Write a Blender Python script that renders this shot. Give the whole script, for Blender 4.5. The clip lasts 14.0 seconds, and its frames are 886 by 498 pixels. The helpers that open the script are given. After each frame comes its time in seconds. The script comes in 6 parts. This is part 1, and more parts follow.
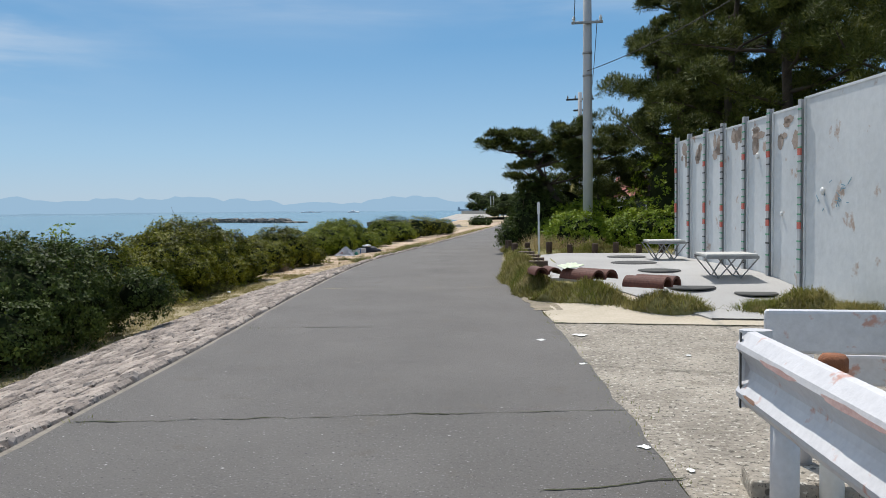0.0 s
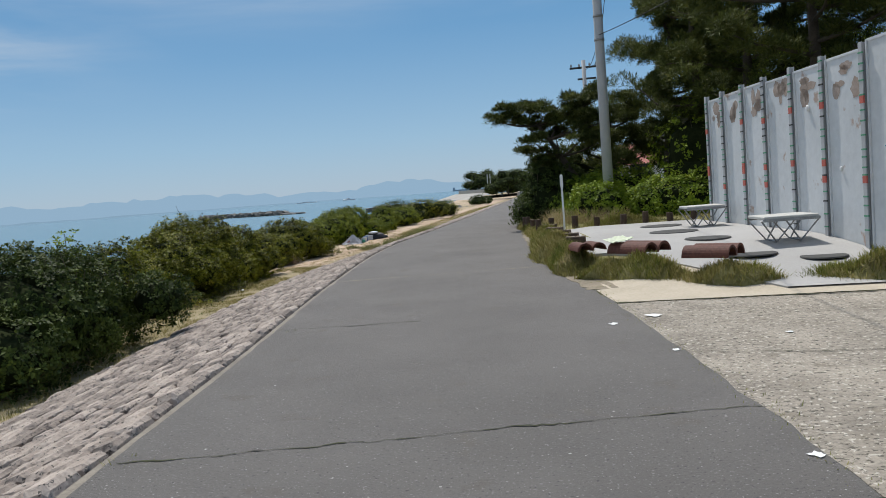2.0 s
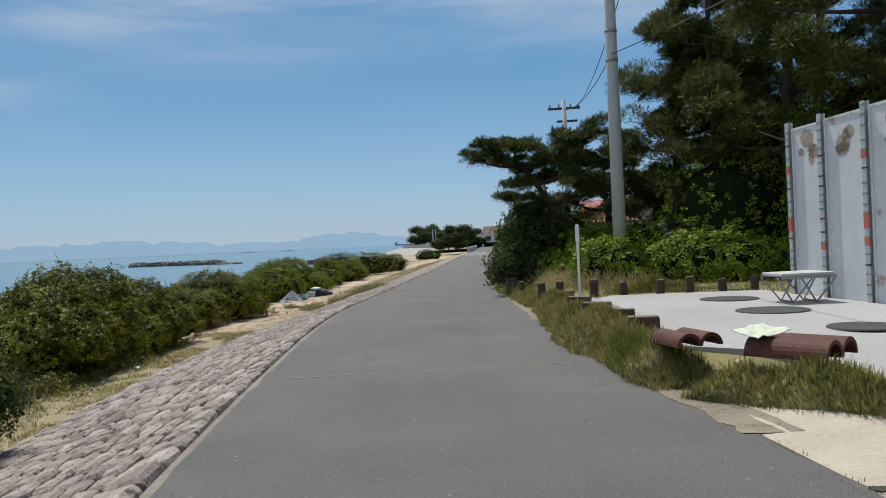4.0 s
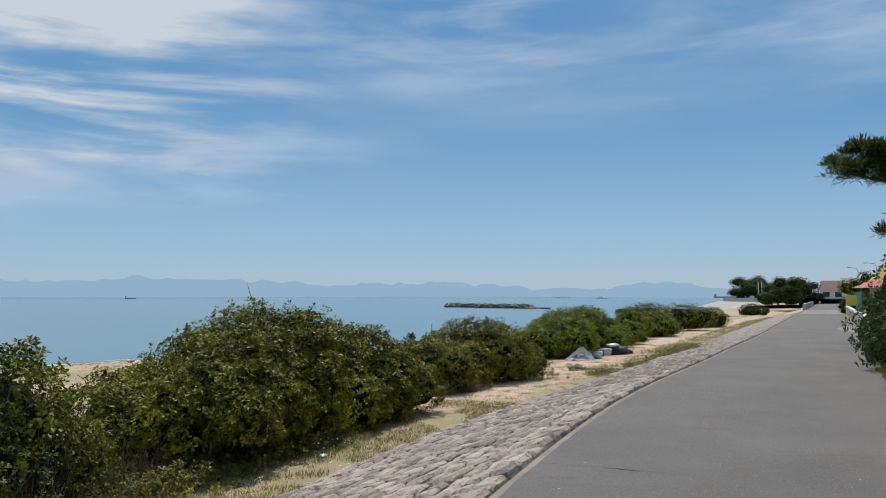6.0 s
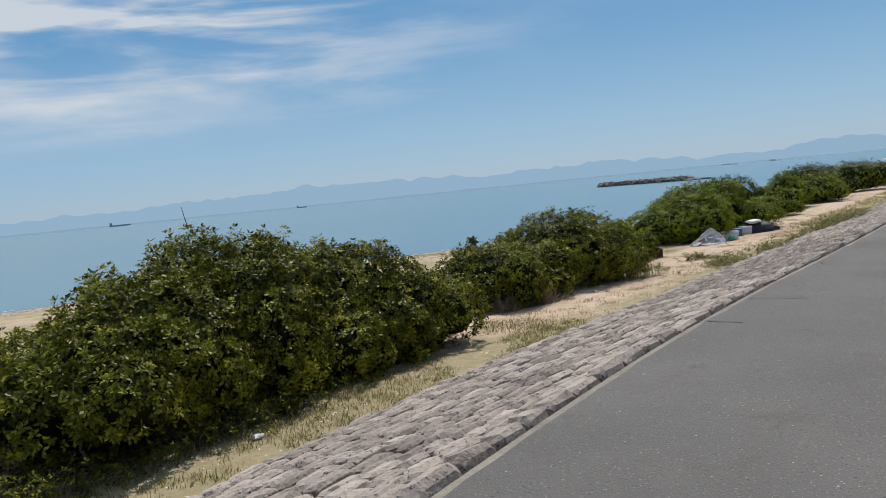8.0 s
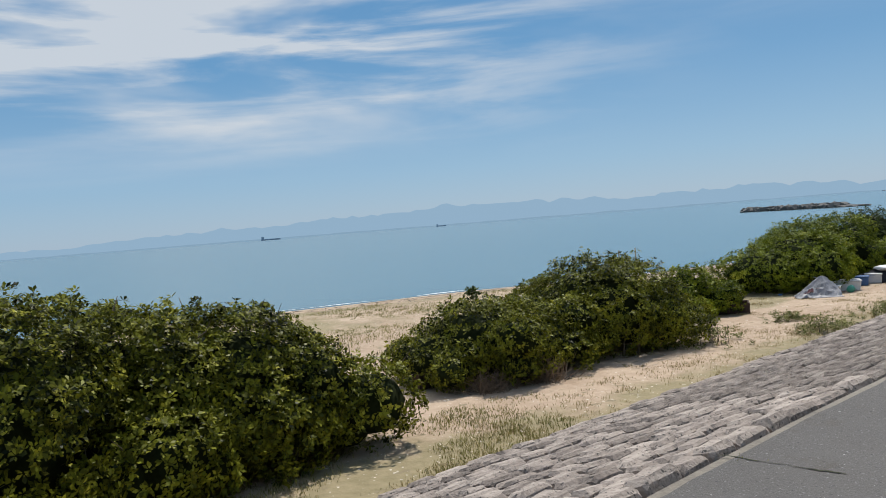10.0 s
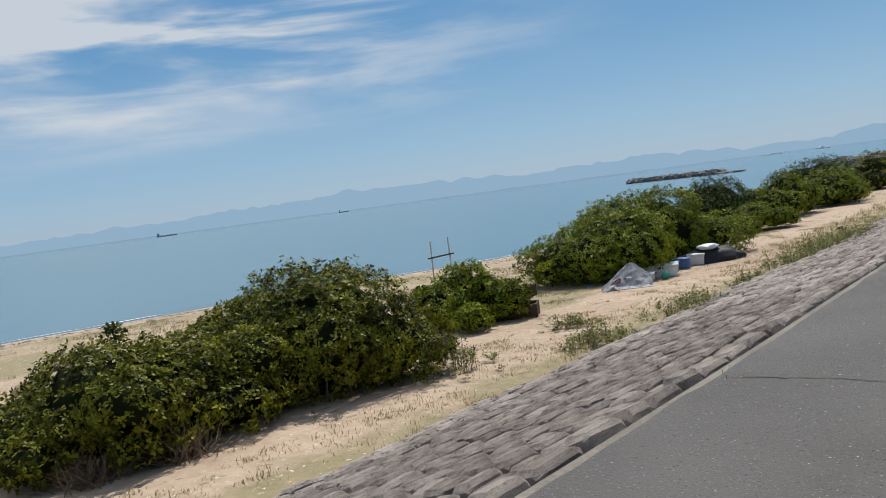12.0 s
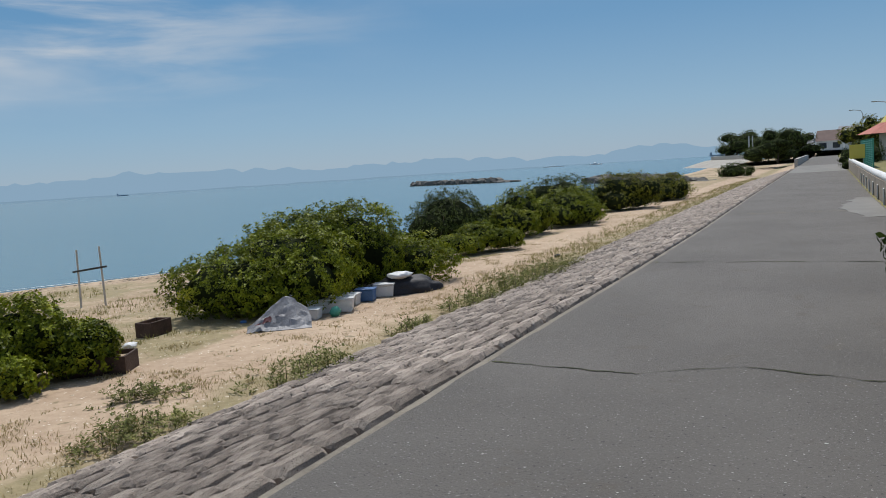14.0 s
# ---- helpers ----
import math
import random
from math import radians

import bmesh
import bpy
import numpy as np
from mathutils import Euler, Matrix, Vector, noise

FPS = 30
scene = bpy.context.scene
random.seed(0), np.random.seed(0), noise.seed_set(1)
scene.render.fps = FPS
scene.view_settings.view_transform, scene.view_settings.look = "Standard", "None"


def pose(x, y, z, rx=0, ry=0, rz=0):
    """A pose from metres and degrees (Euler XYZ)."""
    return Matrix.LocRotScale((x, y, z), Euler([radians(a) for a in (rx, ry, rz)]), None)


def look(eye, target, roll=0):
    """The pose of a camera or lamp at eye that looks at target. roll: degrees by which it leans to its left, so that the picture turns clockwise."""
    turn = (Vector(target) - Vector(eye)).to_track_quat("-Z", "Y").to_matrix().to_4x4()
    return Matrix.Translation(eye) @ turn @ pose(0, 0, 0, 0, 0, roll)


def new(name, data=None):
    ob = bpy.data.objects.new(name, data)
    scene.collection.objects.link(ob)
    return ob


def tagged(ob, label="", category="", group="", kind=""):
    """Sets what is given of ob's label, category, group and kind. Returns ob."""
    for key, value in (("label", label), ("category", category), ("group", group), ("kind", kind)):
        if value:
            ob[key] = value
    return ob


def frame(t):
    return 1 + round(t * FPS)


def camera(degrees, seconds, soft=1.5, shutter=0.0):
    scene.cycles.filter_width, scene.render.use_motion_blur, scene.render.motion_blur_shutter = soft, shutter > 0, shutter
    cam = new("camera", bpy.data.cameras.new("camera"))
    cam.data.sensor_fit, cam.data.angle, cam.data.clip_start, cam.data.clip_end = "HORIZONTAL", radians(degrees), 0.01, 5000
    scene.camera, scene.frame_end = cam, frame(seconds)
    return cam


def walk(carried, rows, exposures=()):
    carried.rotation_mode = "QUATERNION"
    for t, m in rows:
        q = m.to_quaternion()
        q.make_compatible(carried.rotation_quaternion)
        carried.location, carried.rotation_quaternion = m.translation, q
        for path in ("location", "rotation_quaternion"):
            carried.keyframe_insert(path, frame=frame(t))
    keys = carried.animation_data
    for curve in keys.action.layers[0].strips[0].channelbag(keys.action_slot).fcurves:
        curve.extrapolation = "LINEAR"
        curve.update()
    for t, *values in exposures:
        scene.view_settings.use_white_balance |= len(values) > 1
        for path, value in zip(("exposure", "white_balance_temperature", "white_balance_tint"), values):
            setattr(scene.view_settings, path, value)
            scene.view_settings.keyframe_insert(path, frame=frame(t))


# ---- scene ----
cam = camera(58.0, 14.0, soft=0.9)
PATH = [
    (0, (3.189, -2.800, 1.420), (1.244, 6.997, 0.935), -0.68),
    (0.5, (2.944, -2.650, 1.420), (1.160, 7.174, 0.872), 0.31),
    (1, (2.764, -2.500, 1.420), (1.030, 7.346, 1.188), 0.33),
    (1.5, (2.582, -2.350, 1.420), (0.918, 7.496, 0.883), -1.53),
    (2, (2.468, -2.050, 1.420), (0.537, 7.736, 0.704), -4.49),
    (2.2, (2.352, -1.750, 1.420), (0.344, 8.018, 0.671), -4.82),
    (4.3, (0.711, 3.777, 1.384), (-0.407, 13.714, 1.417), -2.58),
    (4.5, (0.563, 4.427, 1.384), (-0.980, 14.306, 1.476), -2.10),
    (5, (0.219, 6.079, 1.373), (-2.446, 15.713, 1.632), -1.36),
    (5.5, (-0.046, 7.517, 1.335), (-3.863, 16.747, 1.817), -0.44),
    (6, (-0.132, 8.699, 1.379), (-4.942, 17.445, 1.986), -0.11),
    (6.5, (-0.125, 9.805, 1.408), (-5.659, 18.127, 1.768), -1.06),
    (7, (-0.105, 10.883, 1.435), (-6.096, 18.887, 1.245), -2.87),
    (7.5, (-0.193, 11.968, 1.413), (-6.459, 19.736, 0.786), -5.03),
    (8, (-0.268, 12.957, 1.458), (-6.753, 20.537, 0.759), -5.77),
    (8.2, (-0.288, 13.369, 1.480), (-6.870, 20.869, 0.830), -5.11),
    (10.5, (-0.820, 18.220, 1.529), (-8.597, 24.501, 1.263), -4.87),
    (11, (-0.777, 19.285, 1.508), (-7.558, 26.623, 1.113), -9.12),
    (11.5, (-0.959, 20.623, 1.436), (-7.504, 28.173, 1.024), -8.69),
    (12, (-1.132, 21.755, 1.429), (-8.025, 28.973, 0.801), -7.68),
    (12.5, (-1.286, 22.923, 1.411), (-8.221, 30.114, 0.967), -8.45),
    (13, (-1.254, 23.922, 1.426), (-7.714, 31.545, 1.029), -7.32),
    (13.5, (-1.162, 24.898, 1.444), (-6.674, 33.217, 0.802), -5.02),
    (14, (-1.139, 25.988, 1.427), (-5.951, 34.704, 0.491), -3.86),
]
walk(cam, [(t, look(eye, target, roll)) for t, eye, target, roll in PATH], [(0, 0.20), (1.0, 0.12), (2.0, 0.0), (11.5, 0.0), (12.5, -0.08), (14.0, -0.2)])

# ---- world and sun ----
SUN_EL, SUN_AZ = 60.0, -24.0          # degrees above the horizon; degrees from +y towards -x is negative here
world = bpy.data.worlds.new("sky_world")
scene.world = world
world.use_nodes = True
wn, wl = world.node_tree.nodes, world.node_tree.links
sky = wn.new("ShaderNodeTexSky")
sky.sky_type, sky.sun_disc = "NISHITA", False
sky.sun_elevation, sky.sun_rotation = radians(SUN_EL), radians(SUN_AZ)
sky.air_density, sky.dust_density, sky.ozone_density, sky.altitude = 1.0, 0.4, 2.5, 0
back = wn["Background"]
back.inputs["Strength"].default_value = 0.105
co = wn.new("ShaderNodeTexCoord")
sep = wn.new("ShaderNodeSeparateXYZ")
wl.new(co.outputs["Generated"], sep.inputs[0])


def wmath(op, a, b):
    n = wn.new("ShaderNodeMath")
    n.operation = op
    for i, v in enumerate((a, b)):
        if isinstance(v, (int, float)):
            n.inputs[i].default_value = v
        elif v is not None:
            wl.new(v, n.inputs[i])
    return n.outputs[0]


# the clear sky: paler and milkier towards the sea horizon
ramp = wn.new("ShaderNodeValToRGB")
el = ramp.color_ramp.elements
el[0].position, el[0].color = 0.0, (3.15, 4.45, 5.95, 1)
el[1].position, el[1].color = 1.0, (0.55, 1.75, 4.3, 1)
for p, c in ((0.07, (2.4, 4.15, 6.05, 1)), (0.20, (1.08, 2.90, 5.2, 1)), (0.45, (0.60, 2.15, 4.5, 1))):
    e = el.new(p)
    e.color = c
wl.new(wmath("MAXIMUM", sep.outputs["Z"], 0.0), ramp.inputs[0])
clear = wn.new("ShaderNodeMixRGB")
clear.inputs[0].default_value = 0.82
wl.new(sky.outputs[0], clear.inputs[1])
wl.new(ramp.outputs[0], clear.inputs[2])

# thin cirrus: long level streaks, thicker towards the left of the walk
azim = wmath("ARCTAN2", wmath("MULTIPLY", sep.outputs["X"], -1.0), sep.outputs["Y"])
flat = wn.new("ShaderNodeCombineXYZ")
wl.new(azim, flat.inputs[0])
wl.new(sep.outputs["Z"], flat.inputs[1])


def wnoise(shift, tilt, scale, detail, rough, distort):
    mp = wn.new("ShaderNodeMapping")
    mp.inputs["Location"].default_value = shift
    mp.inputs["Rotation"].default_value = (0, 0, radians(tilt))
    mp.inputs["Scale"].default_value = scale
    wl.new(flat.outputs[0], mp.inputs["Vector"])
    nz = wn.new("ShaderNodeTexNoise")
    nz.inputs["Scale"].default_value, nz.inputs["Detail"].default_value = 1.0, detail
    nz.inputs["Roughness"].default_value, nz.inputs["Distortion"].default_value = rough, distort
    wl.new(mp.outputs[0], nz.inputs["Vector"])
    return nz.outputs["Fac"]


def wramp(fac, lo, hi):
    mr = wn.new("ShaderNodeMapRange")
    mr.interpolation_type = "SMOOTHSTEP"
    mr.inputs["From Min"].default_value, mr.inputs["From Max"].default_value = lo, hi
    wl.new(fac, mr.inputs["Value"])
    return mr.outputs[0]


streak = wramp(wnoise((1.3, 0.4, 0), 4, (3.2, 22.0, 1), 7, 0.55, 0.35), 0.42, 0.70)
veil = wramp(wnoise((4.1, 2.2, 0), 4, (1.8, 7.0, 1), 5, 0.55, 0.3), 0.38, 0.66)
cover = wmath("MULTIPLY", wramp(azim, 0.46, 1.05), wmath("MULTIPLY", wramp(sep.outputs["Z"], 0.06, 0.22), 1.85))
over = wramp(sep.outputs["Z"], 0.17, 0.34)
thick = wmath("ADD", wmath("MULTIPLY", streak, 0.62), wmath("MULTIPLY", veil, 0.72))
cloud = wmath("MINIMUM", wmath("MULTIPLY", thick, wmath("MAXIMUM", cover, wmath("MULTIPLY", over, 0.62))), 0.86)
mixw = wn.new("ShaderNodeMixRGB")
wl.new(cloud, mixw.inputs[0])
wl.new(clear.outputs[0], mixw.inputs[1])
mixw.inputs[2].default_value = (6.1, 6.5, 6.95, 1)
wl.new(mixw.outputs[0], back.inputs["Color"])

sun = new("sun", bpy.data.lights.new("sun", "SUN"))
sun.data.energy, sun.data.angle, sun.data.color = 4.1, radians(0.53), (1.0, 0.965, 0.91)
s_el, s_az = radians(SUN_EL), radians(SUN_AZ)
to_sun = Vector((math.sin(s_az) * math.cos(s_el), math.cos(s_az) * math.cos(s_el), math.sin(s_el)))
sun.matrix_world = look(to_sun * 60, (0, 0, 0))

# ---- materials ----


def material(name, c1, c2, rough=0.8, size=2.0, fine=40.0, bump=0.3, metal=0.0, c3=None, spots=0.62, spec=0.4, island=0.0, speckle=None, patch=None):
    """Two base colours mixed by a large and a fine noise, a third in spots, and a fine relief. island: how much single pieces differ."""
    m = bpy.data.materials.new(name)
    m.use_nodes = True
    nt = m.node_tree
    n, l = nt.nodes, nt.links
    b = n["Principled BSDF"]
    tc = n.new("ShaderNodeTexCoord")

    def nz(s, d=5.0):
        q = n.new("ShaderNodeTexNoise")
        q.inputs["Scale"].default_value, q.inputs["Detail"].default_value, q.inputs["Roughness"].default_value = s, d, 0.6
        l.new(tc.outputs["Object"], q.inputs["Vector"])
        return q.outputs["Fac"]

    big, small = nz(size), nz(fine)
    add = n.new("ShaderNodeMath")
    add.operation = "MULTIPLY_ADD"
    l.new(big, add.inputs[0])
    add.inputs[1].default_value = 1.6
    sub = n.new("ShaderNodeMath")
    sub.operation = "MULTIPLY_ADD"
    l.new(small, sub.inputs[0])
    sub.inputs[1].default_value, sub.inputs[2].default_value = 1.2, -0.9
    l.new(sub.outputs[0], add.inputs[2])
    fac = add.outputs[0]
    if island:
        geo = n.new("ShaderNodeNewGeometry")
        info = n.new("ShaderNodeObjectInfo")
        both = n.new("ShaderNodeMath")
        both.operation = "ADD"
        l.new(geo.outputs["Random Per Island"], both.inputs[0])
        l.new(info.outputs["Random"], both.inputs[1])
        frac = n.new("ShaderNodeMath")
        frac.operation = "FRACT"
        l.new(both.outputs[0], frac.inputs[0])
        isl = n.new("ShaderNodeMath")
        isl.operation = "MULTIPLY_ADD"
        l.new(frac.outputs[0], isl.inputs[0])
        isl.inputs[1].default_value = island
        off = n.new("ShaderNodeMath")
        off.operation = "SUBTRACT"
        l.new(fac, off.inputs[0])
        off.inputs[1].default_value = island / 2
        l.new(off.outputs[0], isl.inputs[2])
        fac = isl.outputs[0]
    mix = n.new("ShaderNodeMixRGB")
    mix.use_clamp = True
    clampf = n.new("ShaderNodeClamp")
    l.new(fac, clampf.inputs[0])
    l.new(clampf.outputs[0], mix.inputs[0])
    mix.inputs[1].default_value, mix.inputs[2].default_value = (*c1, 1), (*c2, 1)
    col = mix.outputs[0]
    if c3:
        sp = n.new("ShaderNodeMapRange")
        sp.inputs["From Min"].default_value, sp.inputs["From Max"].default_value = spots, spots + 0.06
        l.new(nz(size * 2.3 + 0.7, 8.0), sp.inputs["Value"])
        m3 = n.new("ShaderNodeMixRGB")
        l.new(sp.outputs[0], m3.inputs[0])
        l.new(col, m3.inputs[1])
        m3.inputs[2].default_value = (*c3, 1)
        col = m3.outputs[0]
    if patch:
        # a second ground cover where the mesh's own "cover" value and a noise agree
        at = n.new("ShaderNodeAttribute")
        at.attribute_name = "cover"
        sm = n.new("ShaderNodeMath")
        sm.operation = "ADD"
        l.new(at.outputs["Fac"], sm.inputs[0])
        l.new(nz(1.1, 9.0), sm.inputs[1])
        pr = n.new("ShaderNodeMapRange")
        pr.inputs["From Min"].default_value, pr.inputs["From Max"].default_value = 0.82, 1.06
        l.new(sm.outputs[0], pr.inputs["Value"])
        pm = n.new("ShaderNodeMixRGB")
        pm.inputs[1].default_value, pm.inputs[2].default_value = (*patch[0], 1), (*patch[1], 1)
        l.new(nz(7.0, 6.0), pm.inputs[0])
        m4 = n.new("ShaderNodeMixRGB")
        l.new(pr.outputs[0], m4.inputs[0])
        l.new(col, m4.inputs[1])
        l.new(pm.outputs[0], m4.inputs[2])
        col = m4.outputs[0]
    for tone, scale, level in speckle or ():
        sp = n.new("ShaderNodeMapRange")
        sp.inputs["From Min"].default_value, sp.inputs["From Max"].default_value = level, level + 0.05
        l.new(nz(scale, 2.0), sp.inputs["Value"])
        m5 = n.new("ShaderNodeMixRGB")
        l.new(sp.outputs[0], m5.inputs[0])
        l.new(col, m5.inputs[1])
        m5.inputs[2].default_value = (*tone, 1)
        col = m5.outputs[0]
    l.new(col, b.inputs["Base Color"])
    b.inputs["Roughness"].default_value, b.inputs["Metallic"].default_value = rough, metal
    b.inputs["Specular IOR Level"].default_value = spec
    if bump:
        bp = n.new("ShaderNodeBump")
        bp.inputs["Strength"].default_value, bp.inputs["Distance"].default_value = bump, 0.02
        l.new(small, bp.inputs["Height"])
        l.new(bp.outputs[0], b.inputs["Normal"])
    return m


def leaf_material(name, c1, c2, c3, rough=0.42):
    """Leaves: every leaf has its own green, larger patches lean to one side, and some light comes through."""
    m = material(name, c1, c2, rough, 0.9, 3.0, 0.0, 0.0, c3, 0.60, 0.11, island=0.9)
    n, l = m.node_tree.nodes, m.node_tree.links
    b, out = n["Principled BSDF"], n["Material Output"]
    tr = n.new("ShaderNodeBsdfTranslucent")
    l.new(b.inputs["Base Color"].links[0].from_socket, tr.inputs["Color"])
    mx = n.new("ShaderNodeMixShader")
    mx.inputs[0].default_value = 0.22
    l.new(b.outputs[0], mx.inputs[1])
    l.new(tr.outputs[0], mx.inputs[2])
    l.new(mx.outputs[0], out.inputs["Surface"])
    return m


M_ASPHALT = material("asphalt", (0.098, 0.090, 0.083), (0.156, 0.145, 0.134), 0.88, 0.55, 70, 0.8, c3=(0.118, 0.106, 0.093), spots=0.6, speckle=(((0.25, 0.245, 0.235), 55, 0.63), ((0.06, 0.058, 0.055), 38, 0.64)))
M_CRACK = material("crack_dirt", (0.02, 0.02, 0.018), (0.07, 0.075, 0.03), 0.95, 3, 60, 0.4)
M_STONE = material("rough_stone", (0.19, 0.156, 0.132), (0.48, 0.405, 0.345), 0.92, 2.2, 26, 1.0, c3=(0.13, 0.11, 0.098), spots=0.62, island=0.60, speckle=(((0.09, 0.08, 0.07), 30, 0.62),))
M_APRON = material("exposed_concrete", (0.16, 0.140, 0.113), (0.43, 0.38, 0.31), 0.92, 1.4, 22, 1.4, c3=(0.24, 0.21, 0.165), spots=0.58, speckle=(((0.10, 0.088, 0.07), 20, 0.60), ((0.52, 0.48, 0.41), 25, 0.60), ((0.08, 0.07, 0.055), 48, 0.62)))
M_CONC = material("pale_concrete", (0.31, 0.30, 0.285), (0.42, 0.41, 0.395), 0.9, 0.6, 40, 0.25, c3=(0.36, 0.34, 0.31), spots=0.64)
M_PANEL = material("painted_sheet", (0.53, 0.55, 0.56), (0.68, 0.70, 0.71), 0.6, 0.7, 9, 0.15, c3=(0.42, 0.32, 0.26), spots=0.625)
M_POLE = material("pole_concrete", (0.36, 0.37, 0.38), (0.47, 0.48, 0.49), 0.8, 1.5, 40, 0.2)
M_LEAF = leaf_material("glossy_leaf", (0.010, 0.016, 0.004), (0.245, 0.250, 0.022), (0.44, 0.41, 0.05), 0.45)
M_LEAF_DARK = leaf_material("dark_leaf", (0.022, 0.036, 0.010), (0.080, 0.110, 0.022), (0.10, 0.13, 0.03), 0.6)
M_IVY = leaf_material("vine_leaf", (0.08, 0.13, 0.012), (0.27, 0.35, 0.03), (0.36, 0.40, 0.05), 0.55)
M_NEEDLE = leaf_material("pine_needle", (0.035, 0.050, 0.014), (0.130, 0.150, 0.038), (0.19, 0.19, 0.05), 0.6)
M_BARK = material("pine_bark", (0.035, 0.028, 0.022), (0.10, 0.08, 0.062), 0.95, 3, 30, 0.9)
M_TWIG = material("twig", (0.06, 0.048, 0.034), (0.16, 0.125, 0.085), 0.95, 3, 30, 0.5)
# near-black colour for the foliage cores: the shade between leaves is painted in
M_SHADE = material("core_shade", (0.010, 0.014, 0.006), (0.030, 0.038, 0.014), 1.0, 2, 12, 0.5, spec=0.05)

# ---- mesh helpers ----


def mesh_object(name, verts, faces, mats, parent=None, smooth=False, index=None):
    me = bpy.data.meshes.new(name)
    me.from_pydata([tuple(v) for v in verts], [], faces)
    for m in mats if isinstance(mats, (list, tuple)) else [mats]:
        me.materials.append(m)
    if index is not None:
        me.polygons.foreach_set("material_index", index)
    if smooth:
        me.polygons.foreach_set("use_smooth", [True] * len(me.polygons))
    me.update()
    ob = new(name, me)
    ob.parent = parent
    return ob


def part(name, bm, mat, parent=None, label="", smooth=False):
    me = bpy.data.meshes.new(name)
    bmesh.ops.recalc_face_normals(bm, faces=bm.faces)
    if smooth:
        for f in bm.faces:
            f.smooth = True
    bm.to_mesh(me)
    bm.free()
    me.materials.append(mat)
    ob = new(name, me)
    ob.parent = parent
    if label:
        ob["label"] = label
    return ob


def thing(name, place, label, category, group="", kind="", turn=0.0):
    ob = new(name)
    ob.empty_display_size = 0.1
    ob.matrix_world = pose(*place, 0, 0, turn)
    return tagged(ob, label, category, group, kind)


def box(bm, lo, hi, bevel=0.0, m=None):
    c = [(a + b) / 2 for a, b in zip(lo, hi)]
    s = [max(b - a, 1e-4) for a, b in zip(lo, hi)]
    r = bmesh.ops.create_cube(bm, size=1.0, matrix=(m or Matrix()) @ Matrix.Translation(c) @ Matrix.Diagonal((*s, 1)))
    if bevel:
        es = list({e for v in r["verts"] for e in v.link_edges})
        bmesh.ops.bevel(bm, geom=es, offset=bevel, segments=2, profile=0.5, affect="EDGES", clamp_overlap=True)
    return bm


def tube_rings(points, radii, sides=8):
    """Vertices and faces of a tube along points."""
    vs, fs = [], []
    for i, (p, r) in enumerate(zip(points, radii)):
        p = Vector(p)
        a = Vector(points[max(i - 1, 0)])
        b = Vector(points[min(i + 1, len(points) - 1)])
        d = (b - a).normalized()
        u = d.orthogonal().normalized() if abs(d.z) > 0.9 else d.cross(Vector((0, 0, 1))).normalized()
        w = d.cross(u)
        for k in range(sides):
            t = 2 * math.pi * k / sides
            vs.append(p + (math.cos(t) * u + math.sin(t) * w) * float(r))
    for i in range(len(points) - 1):
        for k in range(sides):
            a, b = i * sides + k, i * sides + (k + 1) % sides
            fs.append((a, b, b + sides, a + sides))
    fs.append(tuple(range(sides))[::-1])
    fs.append(tuple(range((len(points) - 1) * sides, len(points) * sides)))
    return vs, fs


def joined(pieces):
    vs, fs = [], []
    for v, f in pieces:
        o = len(vs)
        vs += list(v)
        fs += [tuple(i + o for i in q) for q in f]
    return vs, fs


def curve_of(ys, xs):
    def at(y):
        # smooth through the stations
        return float(np.mean(np.interp(np.linspace(y - 2.0, y + 2.0, 9), ys, xs)))
    return at


left_edge = curve_of([-40, -8, -1.9, 1.9, 5.6, 8.8, 10.8, 12.4, 14.5, 17, 20.9, 23, 26, 29, 32, 35, 42, 53, 77, 120, 240], [5.5, 1.4, 0.23, -0.39, -1.02, -1.68, -1.99, -2.30, -2.62, -3.02, -3.38, -3.44, -3.52, -3.64, -3.79, -3.88, -4.17, -4.8, -6.05, -8.4, -14.5])
right_edge = curve_of([-40, -8, -2.4, 1.8, 4.9, 8.8, 10.7, 12.3, 15.3, 17, 21.6, 31, 42, 52, 82, 240], [9.5, 5.3, 4.22, 3.53, 3.02, 2.30, 1.88, 1.56, 1.08, 0.9, 0.27, -0.35, -0.78, -1.4, -2.96, -10.4])
shore_x = curve_of([-400, -100, 0, 20, 28, 33, 38, 44, 52, 70, 90, 120, 160, 240], [-90, -60, -36, -31, -28, -26, -24.5, -20.8, -18.8, -19, -21, -25, -28, -38])
SEA = -1.1
STONE_W = 2.95
STONE_DROP = 0.72


def clamp01(v):
    return min(max(v, 0.0), 1.0)


def yard_rise(y):
    k = clamp01((y - 7.0) / 4.5)
    return 0.34 * k * k * (3 - 2 * k)


def ground_height(x, y):
    le, re, sx = left_edge(y), right_edge(y), shore_x(y)
    foot = le - STONE_W
    if x > re:
        d = x - re
        return -0.035 + yard_rise(y) * clamp01((d - 0.2) / 0.7) + 0.15 * clamp01((y - 8) / 4) * clamp01((d - 5) / 8)
    if x > le:
        return -0.035
    if x > foot:
        return -0.12 - (STONE_DROP - 0.04) * (le - x) / STONE_W
    k = clamp01((x - sx) / (foot - sx))
    if k > 0:
        rough = 0.035 * noise.noise((x * 0.5, y * 0.5, 0)) + 0.018 * noise.noise((x * 1.9, y * 1.9, 3))
        return SEA - 0.02 + (1.1 - STONE_DROP - 0.06) * k ** 0.7 + rough * clamp01(6 * k)
    return SEA - 0.02 - 0.08 * (sx - x)


